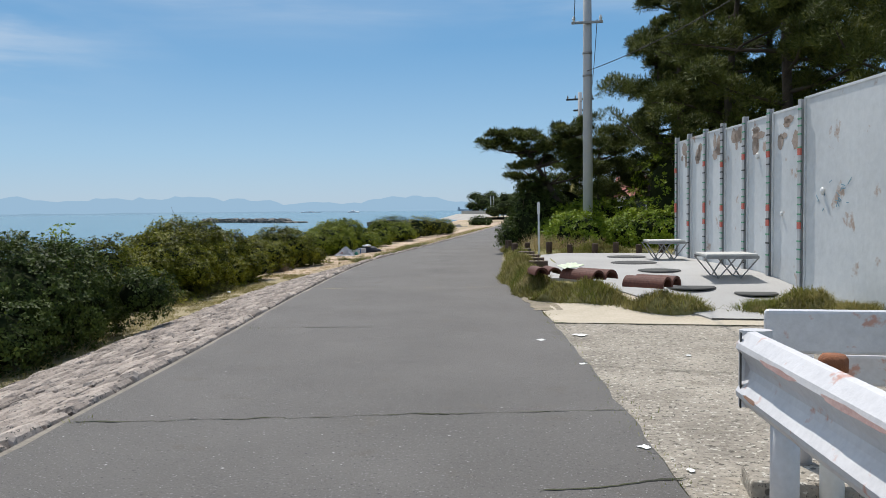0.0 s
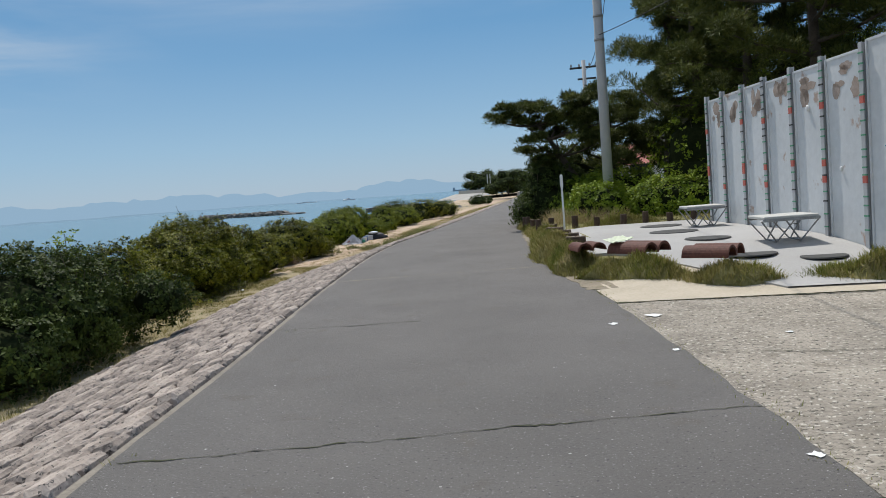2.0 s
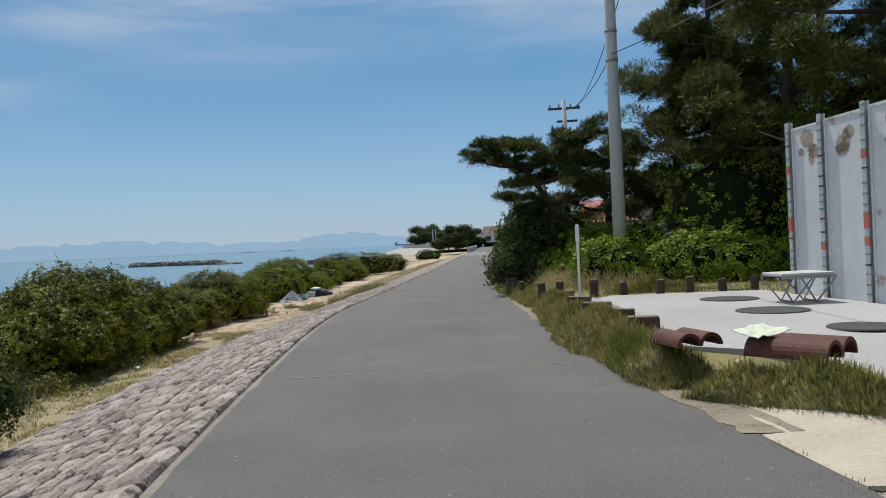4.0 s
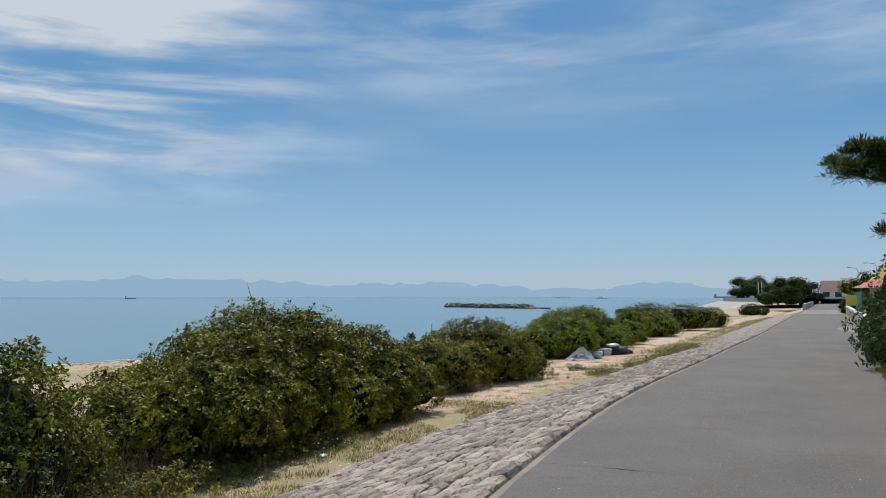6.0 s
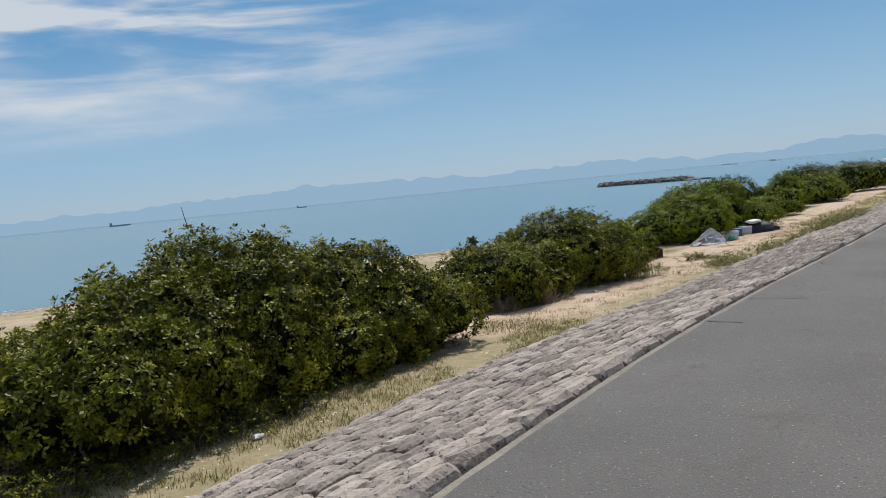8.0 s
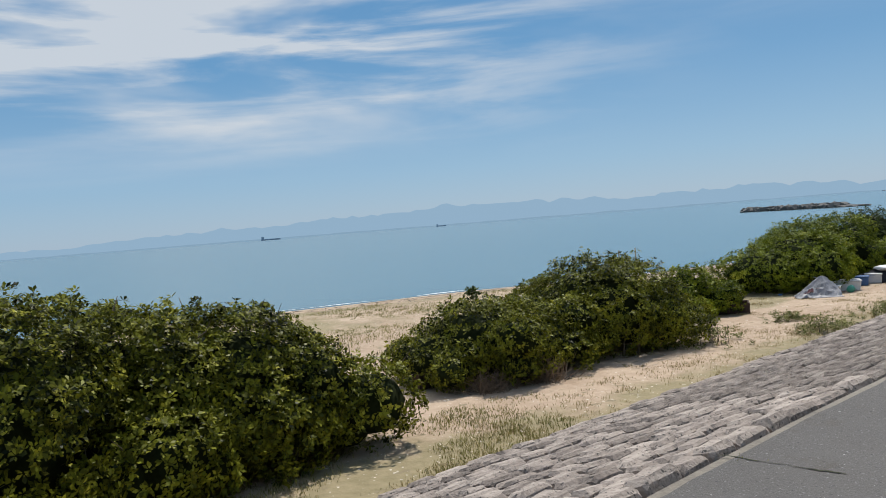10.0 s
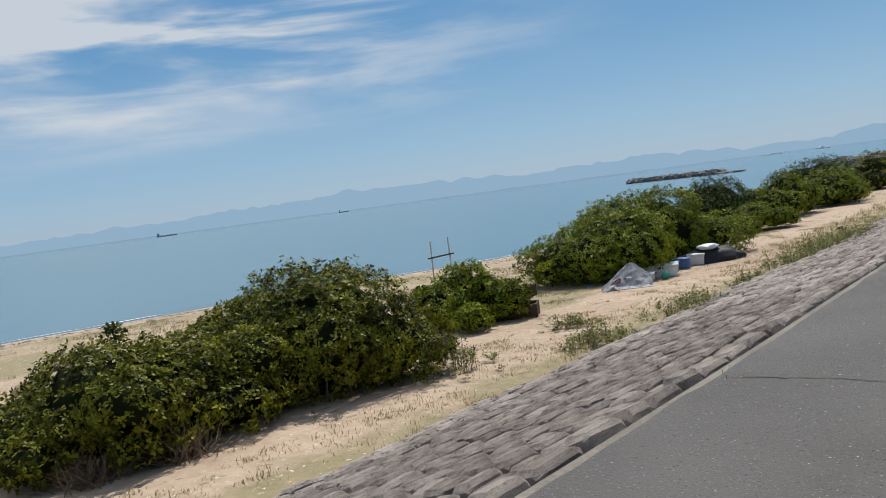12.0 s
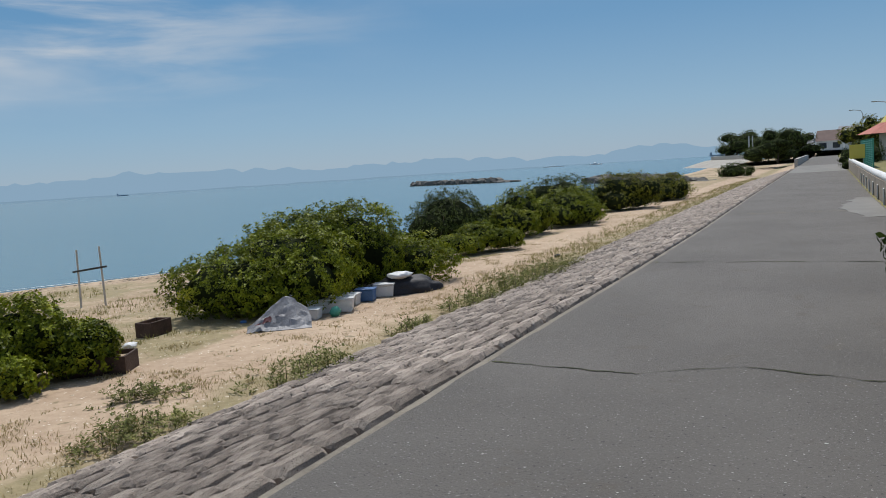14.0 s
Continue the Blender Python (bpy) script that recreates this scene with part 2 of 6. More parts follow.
def build_ground():
    ys = sorted(set([-3000, -900, -300, -120, -60] + list(np.arange(-40, 90, 0.6).round(2)) + list(range(90, 240, 5)) + [300, 400, 800, 1500, 3000]))
    vs, fs = [], []
    cols = None
    for y in ys:
        yy = min(max(y, -40), 238)
        le, re, sx = left_edge(yy), right_edge(yy), shore_x(yy)
        foot = le - STONE_W
        xs = [sx - 1500, sx - 60, sx - 12, sx - 4, sx - 1]
        xs += list(sx + (foot - sx) * np.linspace(0, 1, 44))
        xs += [foot + 0.05, (foot + le) / 2, le - 0.02, le + 0.02, (le + re) / 2, re - 0.02, re + 0.2, re + 0.45, re + 0.7, re + 0.95, re + 1.5, re + 3, re + 5, re + 7, re + 9, re + 13, re + 40, re + 200, re + 3000]
        cols = len(xs)
        for x in xs:
            vs.append((x, y, max(ground_height(x, yy), -9)))
    for r in range(len(ys) - 1):
        for c in range(cols - 1):
            a = r * cols + c
            fs.append((a, a + 1, a + 1 + cols, a + cols))
    ob = mesh_object("ground", vs, fs, M_GROUND, smooth=True)
    cover = []
    for x, y, z in vs:
        yy = min(max(y, -40), 238)
        d = left_edge(yy) - STONE_W - x
        green = clamp01(1.25 - d / (2.3 if yy < 24 else 1.5)) * (0.74 if yy < 24 else (0.60 if yy < 42 else 0.66)) if d > -0.2 else 0.0
        if d > 3 and x > shore_x(yy) + 2:
            green = max(green, 0.47 + 0.40 * noise.noise((x * 0.22, y * 0.22, 4)))
        cover.append(green)
    ob.data.attributes.new("cover", "FLOAT", "POINT").data.foreach_set("value", cover)
    return ob

M_GROUND = material("sand_with_dry_grass", (0.335, 0.235, 0.155), (0.53, 0.405, 0.29), 0.95, 0.5, 7, 1.0, speckle=(((0.25, 0.20, 0.12), 5.0, 0.63), ((0.70, 0.64, 0.54), 16, 0.66)), patch=((0.165, 0.140, 0.065), (0.40, 0.32, 0.19)))
M_GRASS = material("rough_grass", (0.10, 0.11, 0.028), (0.30, 0.25, 0.11), 0.95, 1.2, 24, 0.9, c3=(0.42, 0.34, 0.21), spots=0.62)
M_WATER = material("sea_water", (0.078, 0.165, 0.205), (0.10, 0.19, 0.23), 0.25, 0.02, 0.2, 0.0, spec=0.5)

ground = tagged(build_ground(), "sandy beach and rough grass with dry tufts", "ground", kind="structure")
ground.data.materials.append(M_GRASS)
for f in ground.data.polygons:
    cx, cy = f.center.x, f.center.y
    if cx > left_edge(min(max(cy, -40), 238)) - 0.1:
        f.material_index = 1

# ---- sea ----


def build_sea():
    xs = [-4800, -2500, -1200, -500, -200, -100, -60, -40, -30, -20, 0, 40, 400, 4000]
    ys = [-3000, -1000, -300, -100, 0, 30, 50, 80, 120, 180, 300, 600, 1200, 2500, 4800]
    vs = [(x, y, SEA) for y in ys for x in xs]
    n = len(xs)
    fs = [(r * n + c, r * n + c + 1, (r + 1) * n + c + 1, (r + 1) * n + c) for r in range(len(ys) - 1) for c in range(n - 1) if not (xs[c] >= 0)]
    ob = mesh_object("water", vs, fs, M_WATER)
    nt = M_WATER.node_tree
    nz = nt.nodes.new("ShaderNodeTexNoise")
    mp = nt.nodes.new("ShaderNodeMapping")
    mp.inputs["Scale"].default_value = (0.5, 1.4, 1)
    tc = nt.nodes.new("ShaderNodeTexCoord")
    nt.links.new(tc.outputs["Object"], mp.inputs[0])
    nt.links.new(mp.outputs[0], nz.inputs["Vector"])
    nz.inputs["Scale"].default_value, nz.inputs["Detail"].default_value = 0.9, 6
    bp = nt.nodes.new("ShaderNodeBump")
    bp.inputs["Strength"].default_value, bp.inputs["Distance"].default_value = 0.22, 0.12
    nt.links.new(nz.outputs["Fac"], bp.inputs["Height"])
    nt.links.new(bp.outputs[0], nt.nodes["Principled BSDF"].inputs["Normal"])
    return tagged(ob, "calm pale blue sea under a hazy sky", "sea", kind="structure")


build_sea()


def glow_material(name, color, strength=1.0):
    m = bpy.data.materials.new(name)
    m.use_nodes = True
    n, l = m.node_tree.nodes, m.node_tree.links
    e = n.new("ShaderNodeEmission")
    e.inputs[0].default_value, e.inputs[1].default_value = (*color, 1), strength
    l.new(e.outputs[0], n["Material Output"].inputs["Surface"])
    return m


# ---- far shore ----


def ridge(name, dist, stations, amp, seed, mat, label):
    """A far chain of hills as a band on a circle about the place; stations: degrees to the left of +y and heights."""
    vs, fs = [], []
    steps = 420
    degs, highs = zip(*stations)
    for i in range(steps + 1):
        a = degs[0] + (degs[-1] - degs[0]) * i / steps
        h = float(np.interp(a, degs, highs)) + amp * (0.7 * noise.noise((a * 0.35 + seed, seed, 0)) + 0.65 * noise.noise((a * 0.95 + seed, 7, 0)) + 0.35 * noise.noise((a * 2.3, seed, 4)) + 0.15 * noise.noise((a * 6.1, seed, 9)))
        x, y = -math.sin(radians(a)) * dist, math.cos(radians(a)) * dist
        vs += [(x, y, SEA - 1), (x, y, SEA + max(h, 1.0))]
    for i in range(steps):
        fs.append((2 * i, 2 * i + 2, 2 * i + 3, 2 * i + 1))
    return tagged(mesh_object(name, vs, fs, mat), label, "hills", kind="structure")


# both bands glow in flat blue; the haze is put into their colour
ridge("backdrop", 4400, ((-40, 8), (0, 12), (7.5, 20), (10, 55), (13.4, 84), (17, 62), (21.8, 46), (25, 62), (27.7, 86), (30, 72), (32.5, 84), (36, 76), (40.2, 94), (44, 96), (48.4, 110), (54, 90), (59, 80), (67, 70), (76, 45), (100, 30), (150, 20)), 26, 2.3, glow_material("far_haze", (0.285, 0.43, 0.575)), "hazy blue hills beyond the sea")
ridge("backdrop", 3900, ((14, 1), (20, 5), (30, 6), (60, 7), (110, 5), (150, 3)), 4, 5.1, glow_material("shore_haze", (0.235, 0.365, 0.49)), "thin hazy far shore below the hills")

# ---- road ----


def strip(name, x0, x1, ys, z, mat, across=8, crown=0.0, skirt=0.12):
    vs, fs = [], []
    n = across + 3
    for y in ys:
        a, b = x0(y), x1(y)
        vs.append((a, y, z - skirt))
        for k in range(across + 1):
            u = k / across
            vs.append((a + (b - a) * u, y, z + crown * 4 * u * (1 - u)))
        vs.append((b, y, z - skirt))
    for r in range(len(ys) - 1):
        for c in range(n - 1):
            fs.append((r * n + c, r * n + c + 1, (r + 1) * n + c + 1, (r + 1) * n + c))
    return mesh_object(name, vs, fs, mat, smooth=False)


def ragged(f, amp, seed):
    return lambda y: f(y) + amp * noise.noise((y * 1.7, seed, 0)) + 0.5 * amp * noise.noise((y * 6.1, seed, 4))


ROAD_Y = list(np.arange(-40, 84, 0.25)) + list(range(84, 236, 4))
road = tagged(strip("road", ragged(left_edge, 0.03, 1), ragged(right_edge, 0.05, 2), ROAD_Y, 0.0, M_ASPHALT), "grey worn asphalt coastal road with transverse cracks", "road", kind="structure")
kerb_strip = strip("trim", lambda y: left_edge(y) - 0.07, ragged(lambda y: left_edge(y) + 0.03, 0.03, 1), ROAD_Y, -0.012, material("edge_concrete", (0.15, 0.13, 0.105), (0.30, 0.265, 0.215), 0.92, 1.5, 30, 0.5), 2)
tagged(kerb_strip, "pale sandy concrete strip along the road edge", "road edge", kind="structure")

# ---- foliage ----


def leaf_cloud(centres, normals, rng, leaf=0.07, width=0.45, per=7, spread=0.9):
    """Rosettes of pointed leaves: one rosette at each centre, facing its normal. Returns vertices and faces."""
    n = len(centres)
    nor = normals / np.linalg.norm(normals, axis=1, keepdims=True)
    ref = np.where(np.abs(nor[:, 2:3]) < 0.9, np.array([[0, 0, 1.0]]), np.array([[1.0, 0, 0]]))
    u = np.cross(nor, ref)
    u /= np.linalg.norm(u, axis=1, keepdims=True)
    v = np.cross(nor, u)
    ang = (np.arange(per) * 2.39996)[None, :] + rng.uniform(0, 6.28, (n, 1)) + rng.normal(0, 0.25, (n, per))
    tilt = rng.uniform(0.05, spread, (n, per))
    size = leaf * rng.uniform(0.6, 1.25, (n, per))
    d = (np.cos(ang)[..., None] * u[:, None] + np.sin(ang)[..., None] * v[:, None]) * np.cos(tilt)[..., None] + nor[:, None] * np.sin(tilt)[..., None]
    side = np.cross(d, nor[:, None])
    side /= np.linalg.norm(side, axis=2, keepdims=True) + 1e-9
    root = centres[:, None] + 0.15 * d * size[..., None]
    mid = root + 0.55 * d * size[..., None]
    tip = root + d * size[..., None] - nor[:, None] * 0.15 * size[..., None]
    w = (width * 0.5 * size)[..., None] * side
    q = np.stack([root, mid + w, tip, mid - w], 2).reshape(-1, 3)
    return q


def quads_object(name, q, mat, parent):
    k = len(q) // 4
    me = bpy.data.meshes.new(name)
    me.vertices.add(len(q))
    me.vertices.foreach_set("co", q.astype(np.float32).ravel())
    me.loops.add(len(q))
    me.loops.foreach_set("vertex_index", np.arange(len(q), dtype=np.int32))
    me.polygons.add(k)
    me.polygons.foreach_set("loop_start", np.arange(0, 4 * k, 4, dtype=np.int32))
    me.polygons.foreach_set("loop_total", np.full(k, 4, dtype=np.int32))
    me.materials.append(mat)
    me.update(calc_edges=True)
    ob = new(name, me)
    ob.parent = parent
    return ob


def lumpy(lumps, rng, count):
    """Points and outward directions on the outside of a heap of ellipsoids (cx, cy, cz, rx, ry, rz)."""
    L = np.array(lumps, float)
    area = (L[:, 3] * L[:, 4] + L[:, 3] * L[:, 5] + L[:, 4] * L[:, 5])
    pick = rng.choice(len(L), count, p=area / area.sum())
    d = rng.normal(size=(count, 3))
    d[:, 2] = np.where(d[:, 2] < -1.3, -d[:, 2], d[:, 2])
    d /= np.linalg.norm(d, axis=1, keepdims=True)
    r = L[pick, 3:6]
    wob = np.array([1.0 + 0.27 * noise.noise(Vector(x * 2.6 + 7)) + 0.20 * noise.noise(Vector(x * 6.1)) for x in d + pick[:, None]])
    p = L[pick, :3] + d * r * wob[:, None] * rng.uniform(0.87, 1.02, (count, 1))
    n = d / r
    n /= np.linalg.norm(n, axis=1, keepdims=True)
    keep = (p[:, 2] > 0.03) & np.array([noise.noise(Vector(x * 2.3 / max(float(m), 0.35))) > -0.34 for x, m in zip(p, r.mean(1))])
    for i in range(len(L)):
        inside = (((p - L[i, :3]) / (L[i, 3:6] * 0.84)) ** 2).sum(1) < 1
        keep &= ~(inside & (pick != i))
    return p[keep], n[keep]


# solid cores added behind the leaves to stop light coming through
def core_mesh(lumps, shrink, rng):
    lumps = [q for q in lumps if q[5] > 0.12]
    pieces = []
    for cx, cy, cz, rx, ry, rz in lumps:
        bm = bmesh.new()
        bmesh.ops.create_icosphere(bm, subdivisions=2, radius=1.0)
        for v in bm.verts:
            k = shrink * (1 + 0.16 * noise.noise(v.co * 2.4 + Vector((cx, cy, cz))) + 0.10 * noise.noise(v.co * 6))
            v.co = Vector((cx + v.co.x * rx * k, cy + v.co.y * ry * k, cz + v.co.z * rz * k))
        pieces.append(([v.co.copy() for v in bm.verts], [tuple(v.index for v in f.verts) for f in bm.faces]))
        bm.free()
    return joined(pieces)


def bush(name, place, lumps, count, seed, label, mat, leaf=0.07, group="bushes on the beach", twigs=14, sprigs=0, category="bush", per=6):
    rng = np.random.default_rng(seed)
    ob = thing(name, place, label, category, group)
    p, n = lumpy(lumps, rng, count)
    lift = 0.60 * np.clip(p[:, 2] / max(float(p[:, 2].max()), 0.1), 0, 1) - 0.05
    n2 = n + np.stack([0 * lift, 0 * lift, lift], 1) + rng.normal(0, 0.36, n.shape)
    quads_object("foliage", leaf_cloud(p, n2, rng, leaf, 0.5, per), mat, ob)
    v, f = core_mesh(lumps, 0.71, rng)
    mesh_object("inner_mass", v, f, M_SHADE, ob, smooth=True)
    tw = []
    for _ in range(twigs):
        i = rng.integers(len(p))
        a = p[i] * np.array([0.75, 0.9, 0]) + rng.normal(0, 0.12, 3) * np.array([1, 1, 0])
        b = p[i] - n[i] * 0.06
        m = (a + b) / 2 + rng.normal(0, 0.07, 3)
        tw.append(tube_rings([a, m, b], [0.02, 0.013, 0.005], 4))
    for _ in range(sprigs):
        i = rng.integers(len(p))
        if n[i][2] < 0.5:
            continue
        h = rng.uniform(0.12, 0.32)
        b = p[i] + np.array([rng.normal(0, 0.12), rng.normal(0, 0.12), h])
        tw.append(tube_rings([p[i], (p[i] + b) / 2 + rng.normal(0, 0.03, 3), b], [0.008, 0.006, 0.003], 3))
    v, f = joined(tw)
    tagged(mesh_object("branchwork", v, f, M_TWIG, ob), kind="stuff")
    return ob


def heap(rng, length, width, height, n=7, turn=0.0):
    """Ellipsoids along a length (local y) that make one uneven bush of about that length, width and height."""
    out = []
    c, s = math.cos(radians(turn)), math.sin(radians(turn))

    def put(x, y, z, rx, ry, rz):
        out.append((x * c - y * s, x * s + y * c, z, rx, ry, rz))

    ry = max(length / n * 0.62, width * 0.30)
    for i in range(n):
        t = i / max(n - 1, 1) - 0.5
        k = (1 - (abs(t) * 1.9) ** 2.6 * 0.46) * rng.uniform(0.86, 1.04)
        w = width * 0.5 * rng.uniform(0.72, 0.98)
        put(rng.uniform(-0.12, 0.12) * width, t * (length - 2 * ry) + rng.uniform(-0.1, 0.1) * ry, height * k * 0.42, w, ry * rng.uniform(0.85, 1.1), height * k * 0.60)
    for i in range(n * 2):
        t = rng.uniform(-0.5, 0.5)
        r = height * rng.uniform(0.17, 0.32)
        side = rng.choice((-1, 1)) * rng.uniform(0.15, 0.46)
        put(side * width, t * (length - 2 * r), height * rng.uniform(0.12, 0.72) * (1 - 0.5 * abs(t)) * (1 - 0.5 * abs(side)), r * 1.15, r * 1.25, r * 0.95)
    return out


# x, y, z, length, width, height, turn, rosettes, leaf
BUSHES = [
    (-6.15, 8.8, -0.80, 5.6, 3.0, 1.82, 10, 5000, 0.085, "large beach bush, its green darkened for shade, tall shoots on top"),
    (-8.15, 13.75, -0.82, 2.2, 2.0, 1.72, 10, 2200, 0.08, "leafy bush with a spindly top"),
    (-8.85, 18.55, -0.82, 6.7, 3.5, 2.12, 6, 12500, 0.072, "broad dense green bush, dead twigs low down"),
    (-9.75, 25.6, -0.80, 3.1, 2.3, 1.22, -12, 3200, 0.072, "low green bush with a dry brown patch at its foot"),
    (-9.7, 28.1, -0.80, 3.1, 2.9, 1.66, -10, 6000, 0.070, "rounded glossy green bush on the sand"),
    (-10.6, 32.2, -0.80, 1.9, 1.7, 1.12, -15, 2300, 0.070, "small low green bush beside a planter box"),
    (-10.95, 38.6, -0.80, 6.1, 3.2, 1.80, -12, 8000, 0.072, "wide rounded green bush behind a heap of junk"),
    (-14.1, 50.2, -0.82, 3.4, 3.0, 1.75, 0, 2600, 0.075, "dark green rounded bush on the beach"),
    (-11.2, 46.3, -0.80, 2.6, 1.6, 0.85, -30, 1500, 0.070, "low bright green bush on the sand"),
    (-12.2, 51.4, -0.80, 3.0, 2.4, 1.5, 4, 1900, 0.075, "round bright green bush on the sand"),
    (-11.7, 55.3, -0.80, 3.4, 2.4, 1.45, 4, 1900, 0.075, "low rounded green bush on the sand"),
    (-13.0, 57.5, -0.80, 3.4, 3.2, 2.0, 0, 1800, 0.08, "dark round bush behind the others"),
    (-11.9, 64.0, -0.80, 4.0, 2.8, 1.75, 0, 1600, 0.08, "round green bush on the sand"),
    (-11.6, 71.5, -0.80, 4.2, 2.8, 1.45, 0, 1300, 0.08, "round green bush near the far sand"),
    (-13.6, 108.0, -0.75, 3.0, 3.4, 1.5, 0, 900, 0.10, "dark low bush at the far end of the beach"),
    (-9.0, 20.6, -0.82, 3.6, 2.7, 1.84, 6, 5000, 0.075, "bush overgrown with bright vine shoots on top"),
]
M_LEAF_FRESH = leaf_material("fresh_green_leaf", (0.035, 0.055, 0.006), (0.26, 0.30, 0.020), (0.40, 0.40, 0.04), 0.5)
for i, (x, y, z, ln, wd, ht, tn, cnt, lf, lab) in enumerate(BUSHES):
    rng = np.random.default_rng(101 + i)
    # bush 0 takes the dark leaf too, its shaded side put into colour
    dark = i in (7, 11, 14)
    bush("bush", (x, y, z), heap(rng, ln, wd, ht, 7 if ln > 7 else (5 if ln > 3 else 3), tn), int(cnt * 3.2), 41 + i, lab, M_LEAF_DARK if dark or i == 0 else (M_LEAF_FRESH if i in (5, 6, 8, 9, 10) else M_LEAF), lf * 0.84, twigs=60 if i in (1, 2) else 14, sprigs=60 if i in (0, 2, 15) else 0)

# ---- stone revetment ----


def stone_mesh(seed):
    """A rough squared stone with a nearly flat, uneven top and worn edges, one unit in size."""
    r = random.Random(seed)
    bm = bmesh.new()
    bmesh.ops.create_cube(bm, size=1.0)
    bmesh.ops.subdivide_edges(bm, edges=list(bm.edges), cuts=2, use_grid_fill=True)
    skew = r.uniform(-0.08, 0.08)
    for v in bm.verts:
        c = v.co.copy()
        if abs(c.x) < 0.3:
            c.x *= 2.1
        if abs(c.y) < 0.3:
            c.y *= 2.2
        if abs(c.x) > 0.45 and abs(c.y) > 0.45:
            c.x *= 0.93
            c.y *= 0.95
        if c.z > 0.1:
            worn = (abs(c.x) > 0.44) + (abs(c.y) > 0.46)
            c.z -= (0.0, 0.20, 0.34)[worn]
        c.y += skew * c.x
        v.co = c + Vector((r.uniform(-0.02, 0.02), r.uniform(-0.015, 0.015), r.uniform(-0.055, 0.055)))
    me = bpy.data.meshes.new("stone")
    bm.to_mesh(me)
    bm.free()
    me.materials.append(M_STONE)
    return me


STONES = [stone_mesh(i) for i in range(10)]
STONE_DATA = [(np.array([v.co[:] for v in m.vertices]), [tuple(p.vertices) for p in m.polygons]) for m in STONES]
revet = thing("stone_revetment", (0, 0, 0), "sloping revetment of rough grey stones in rows below the road", "stone revetment", kind="structure")
ROWS_N = 16
bed_y = list(np.arange(-14, 92.1, 0.5))
bed_v = [(left_edge(y) - 0.02 - STONE_W * u, y, -0.095 - STONE_DROP * u) for y in bed_y for u in (0, 0.25, 0.5, 0.75, 1.0)]
bed_f = [(5 * i + k, 5 * i + k + 1, 5 * i + k + 6, 5 * i + k + 5) for i in range(len(bed_y) - 1) for k in range(4)]
mesh_object("mortar_bed", bed_v, bed_f, material("dirty_mortar", (0.06, 0.050, 0.040), (0.13, 0.108, 0.088), 0.95, 3, 25, 0.6), revet)
r = random.Random(5)
far_v, far_f, count = [], [], 0
row_w = STONE_W / ROWS_N
tilt = math.atan(STONE_DROP / STONE_W)
for row in range(ROWS_N):
    y = -14.0 + r.uniform(0, 0.3)
    while y < 92:
        ln = r.uniform(0.22, 0.42) if y < 50 else 0.6
        if row == 0:
            ln = r.uniform(0.30, 0.50)
        yc = y + ln / 2
        dx = (row + 0.5) * row_w
        m = Matrix.Translation((left_edge(yc) - 0.08 - dx + r.uniform(-0.012, 0.012), yc, -0.052 - STONE_DROP * dx / STONE_W + r.uniform(-0.012, 0.012)))
        ahead = math.atan2(left_edge(yc + 0.5) - left_edge(yc - 0.5), 1.0)
        m = m @ Matrix.Rotation(-ahead + r.uniform(-0.03, 0.03), 4, "Z") @ Euler((r.uniform(-0.025, 0.025), -tilt - 0.055 + r.uniform(-0.03, 0.03), 0)).to_matrix().to_4x4()
        m = m @ Matrix.Diagonal((row_w * (0.96 if row == 0 else 0.80), ln * 0.93, (0.20 if row == 0 else 0.14) * r.uniform(0.85, 1.15), 1))
        k = r.randrange(10)
        if 24.0 < yc < 31.5 and count < 300:
            ob = new("stone", STONES[k])
            ob.parent = revet
            ob.matrix_local = m
            count += 1
        else:
            v, f = STONE_DATA[k]
            o = len(far_v)
            mm = np.array(m)
            far_v += list(v @ mm[:3, :3].T + mm[:3, 3])
            far_f += [tuple(i + o for i in q) for q in f]
        y += ln + 0.010
rest = mesh_object("stones", far_v, far_f, M_STONE, revet)
tagged(rest, kind="stuff")

# ---- sheet wall ----
M_RUST = material("rust", (0.16, 0.06, 0.03), (0.33, 0.13, 0.06), 0.9, 4, 40, 0.5)
M_RED = material("red_tape", (0.42, 0.08, 0.06), (0.55, 0.16, 0.12), 0.7, 5, 40, 0.1)
M_GREEN = material("green_tape", (0.06, 0.24, 0.13), (0.14, 0.36, 0.22), 0.7, 5, 40, 0.1)
M_DARK = material("dark_strap", (0.03, 0.03, 0.03), (0.07, 0.07, 0.065), 0.8, 5, 40, 0.1)
M_WHITE = material("worn_white_paint", (0.62, 0.62, 0.60), (0.80, 0.80, 0.79), 0.55, 3, 30, 0.15, c3=(0.45, 0.42, 0.38), spots=0.68)
WALL = [(4.86, 15.55), (5.03, 14.67), (5.23, 13.67), (5.42, 12.69), (5.63, 11.65), (5.83, 10.62), (6.05, 9.53), (6.62, 6.70)]
TOP = 2.90
wall = thing("panel_wall", (0, 0, 0), "tall wall of weathered grey sheet panels with taped posts", "wall", kind="structure")
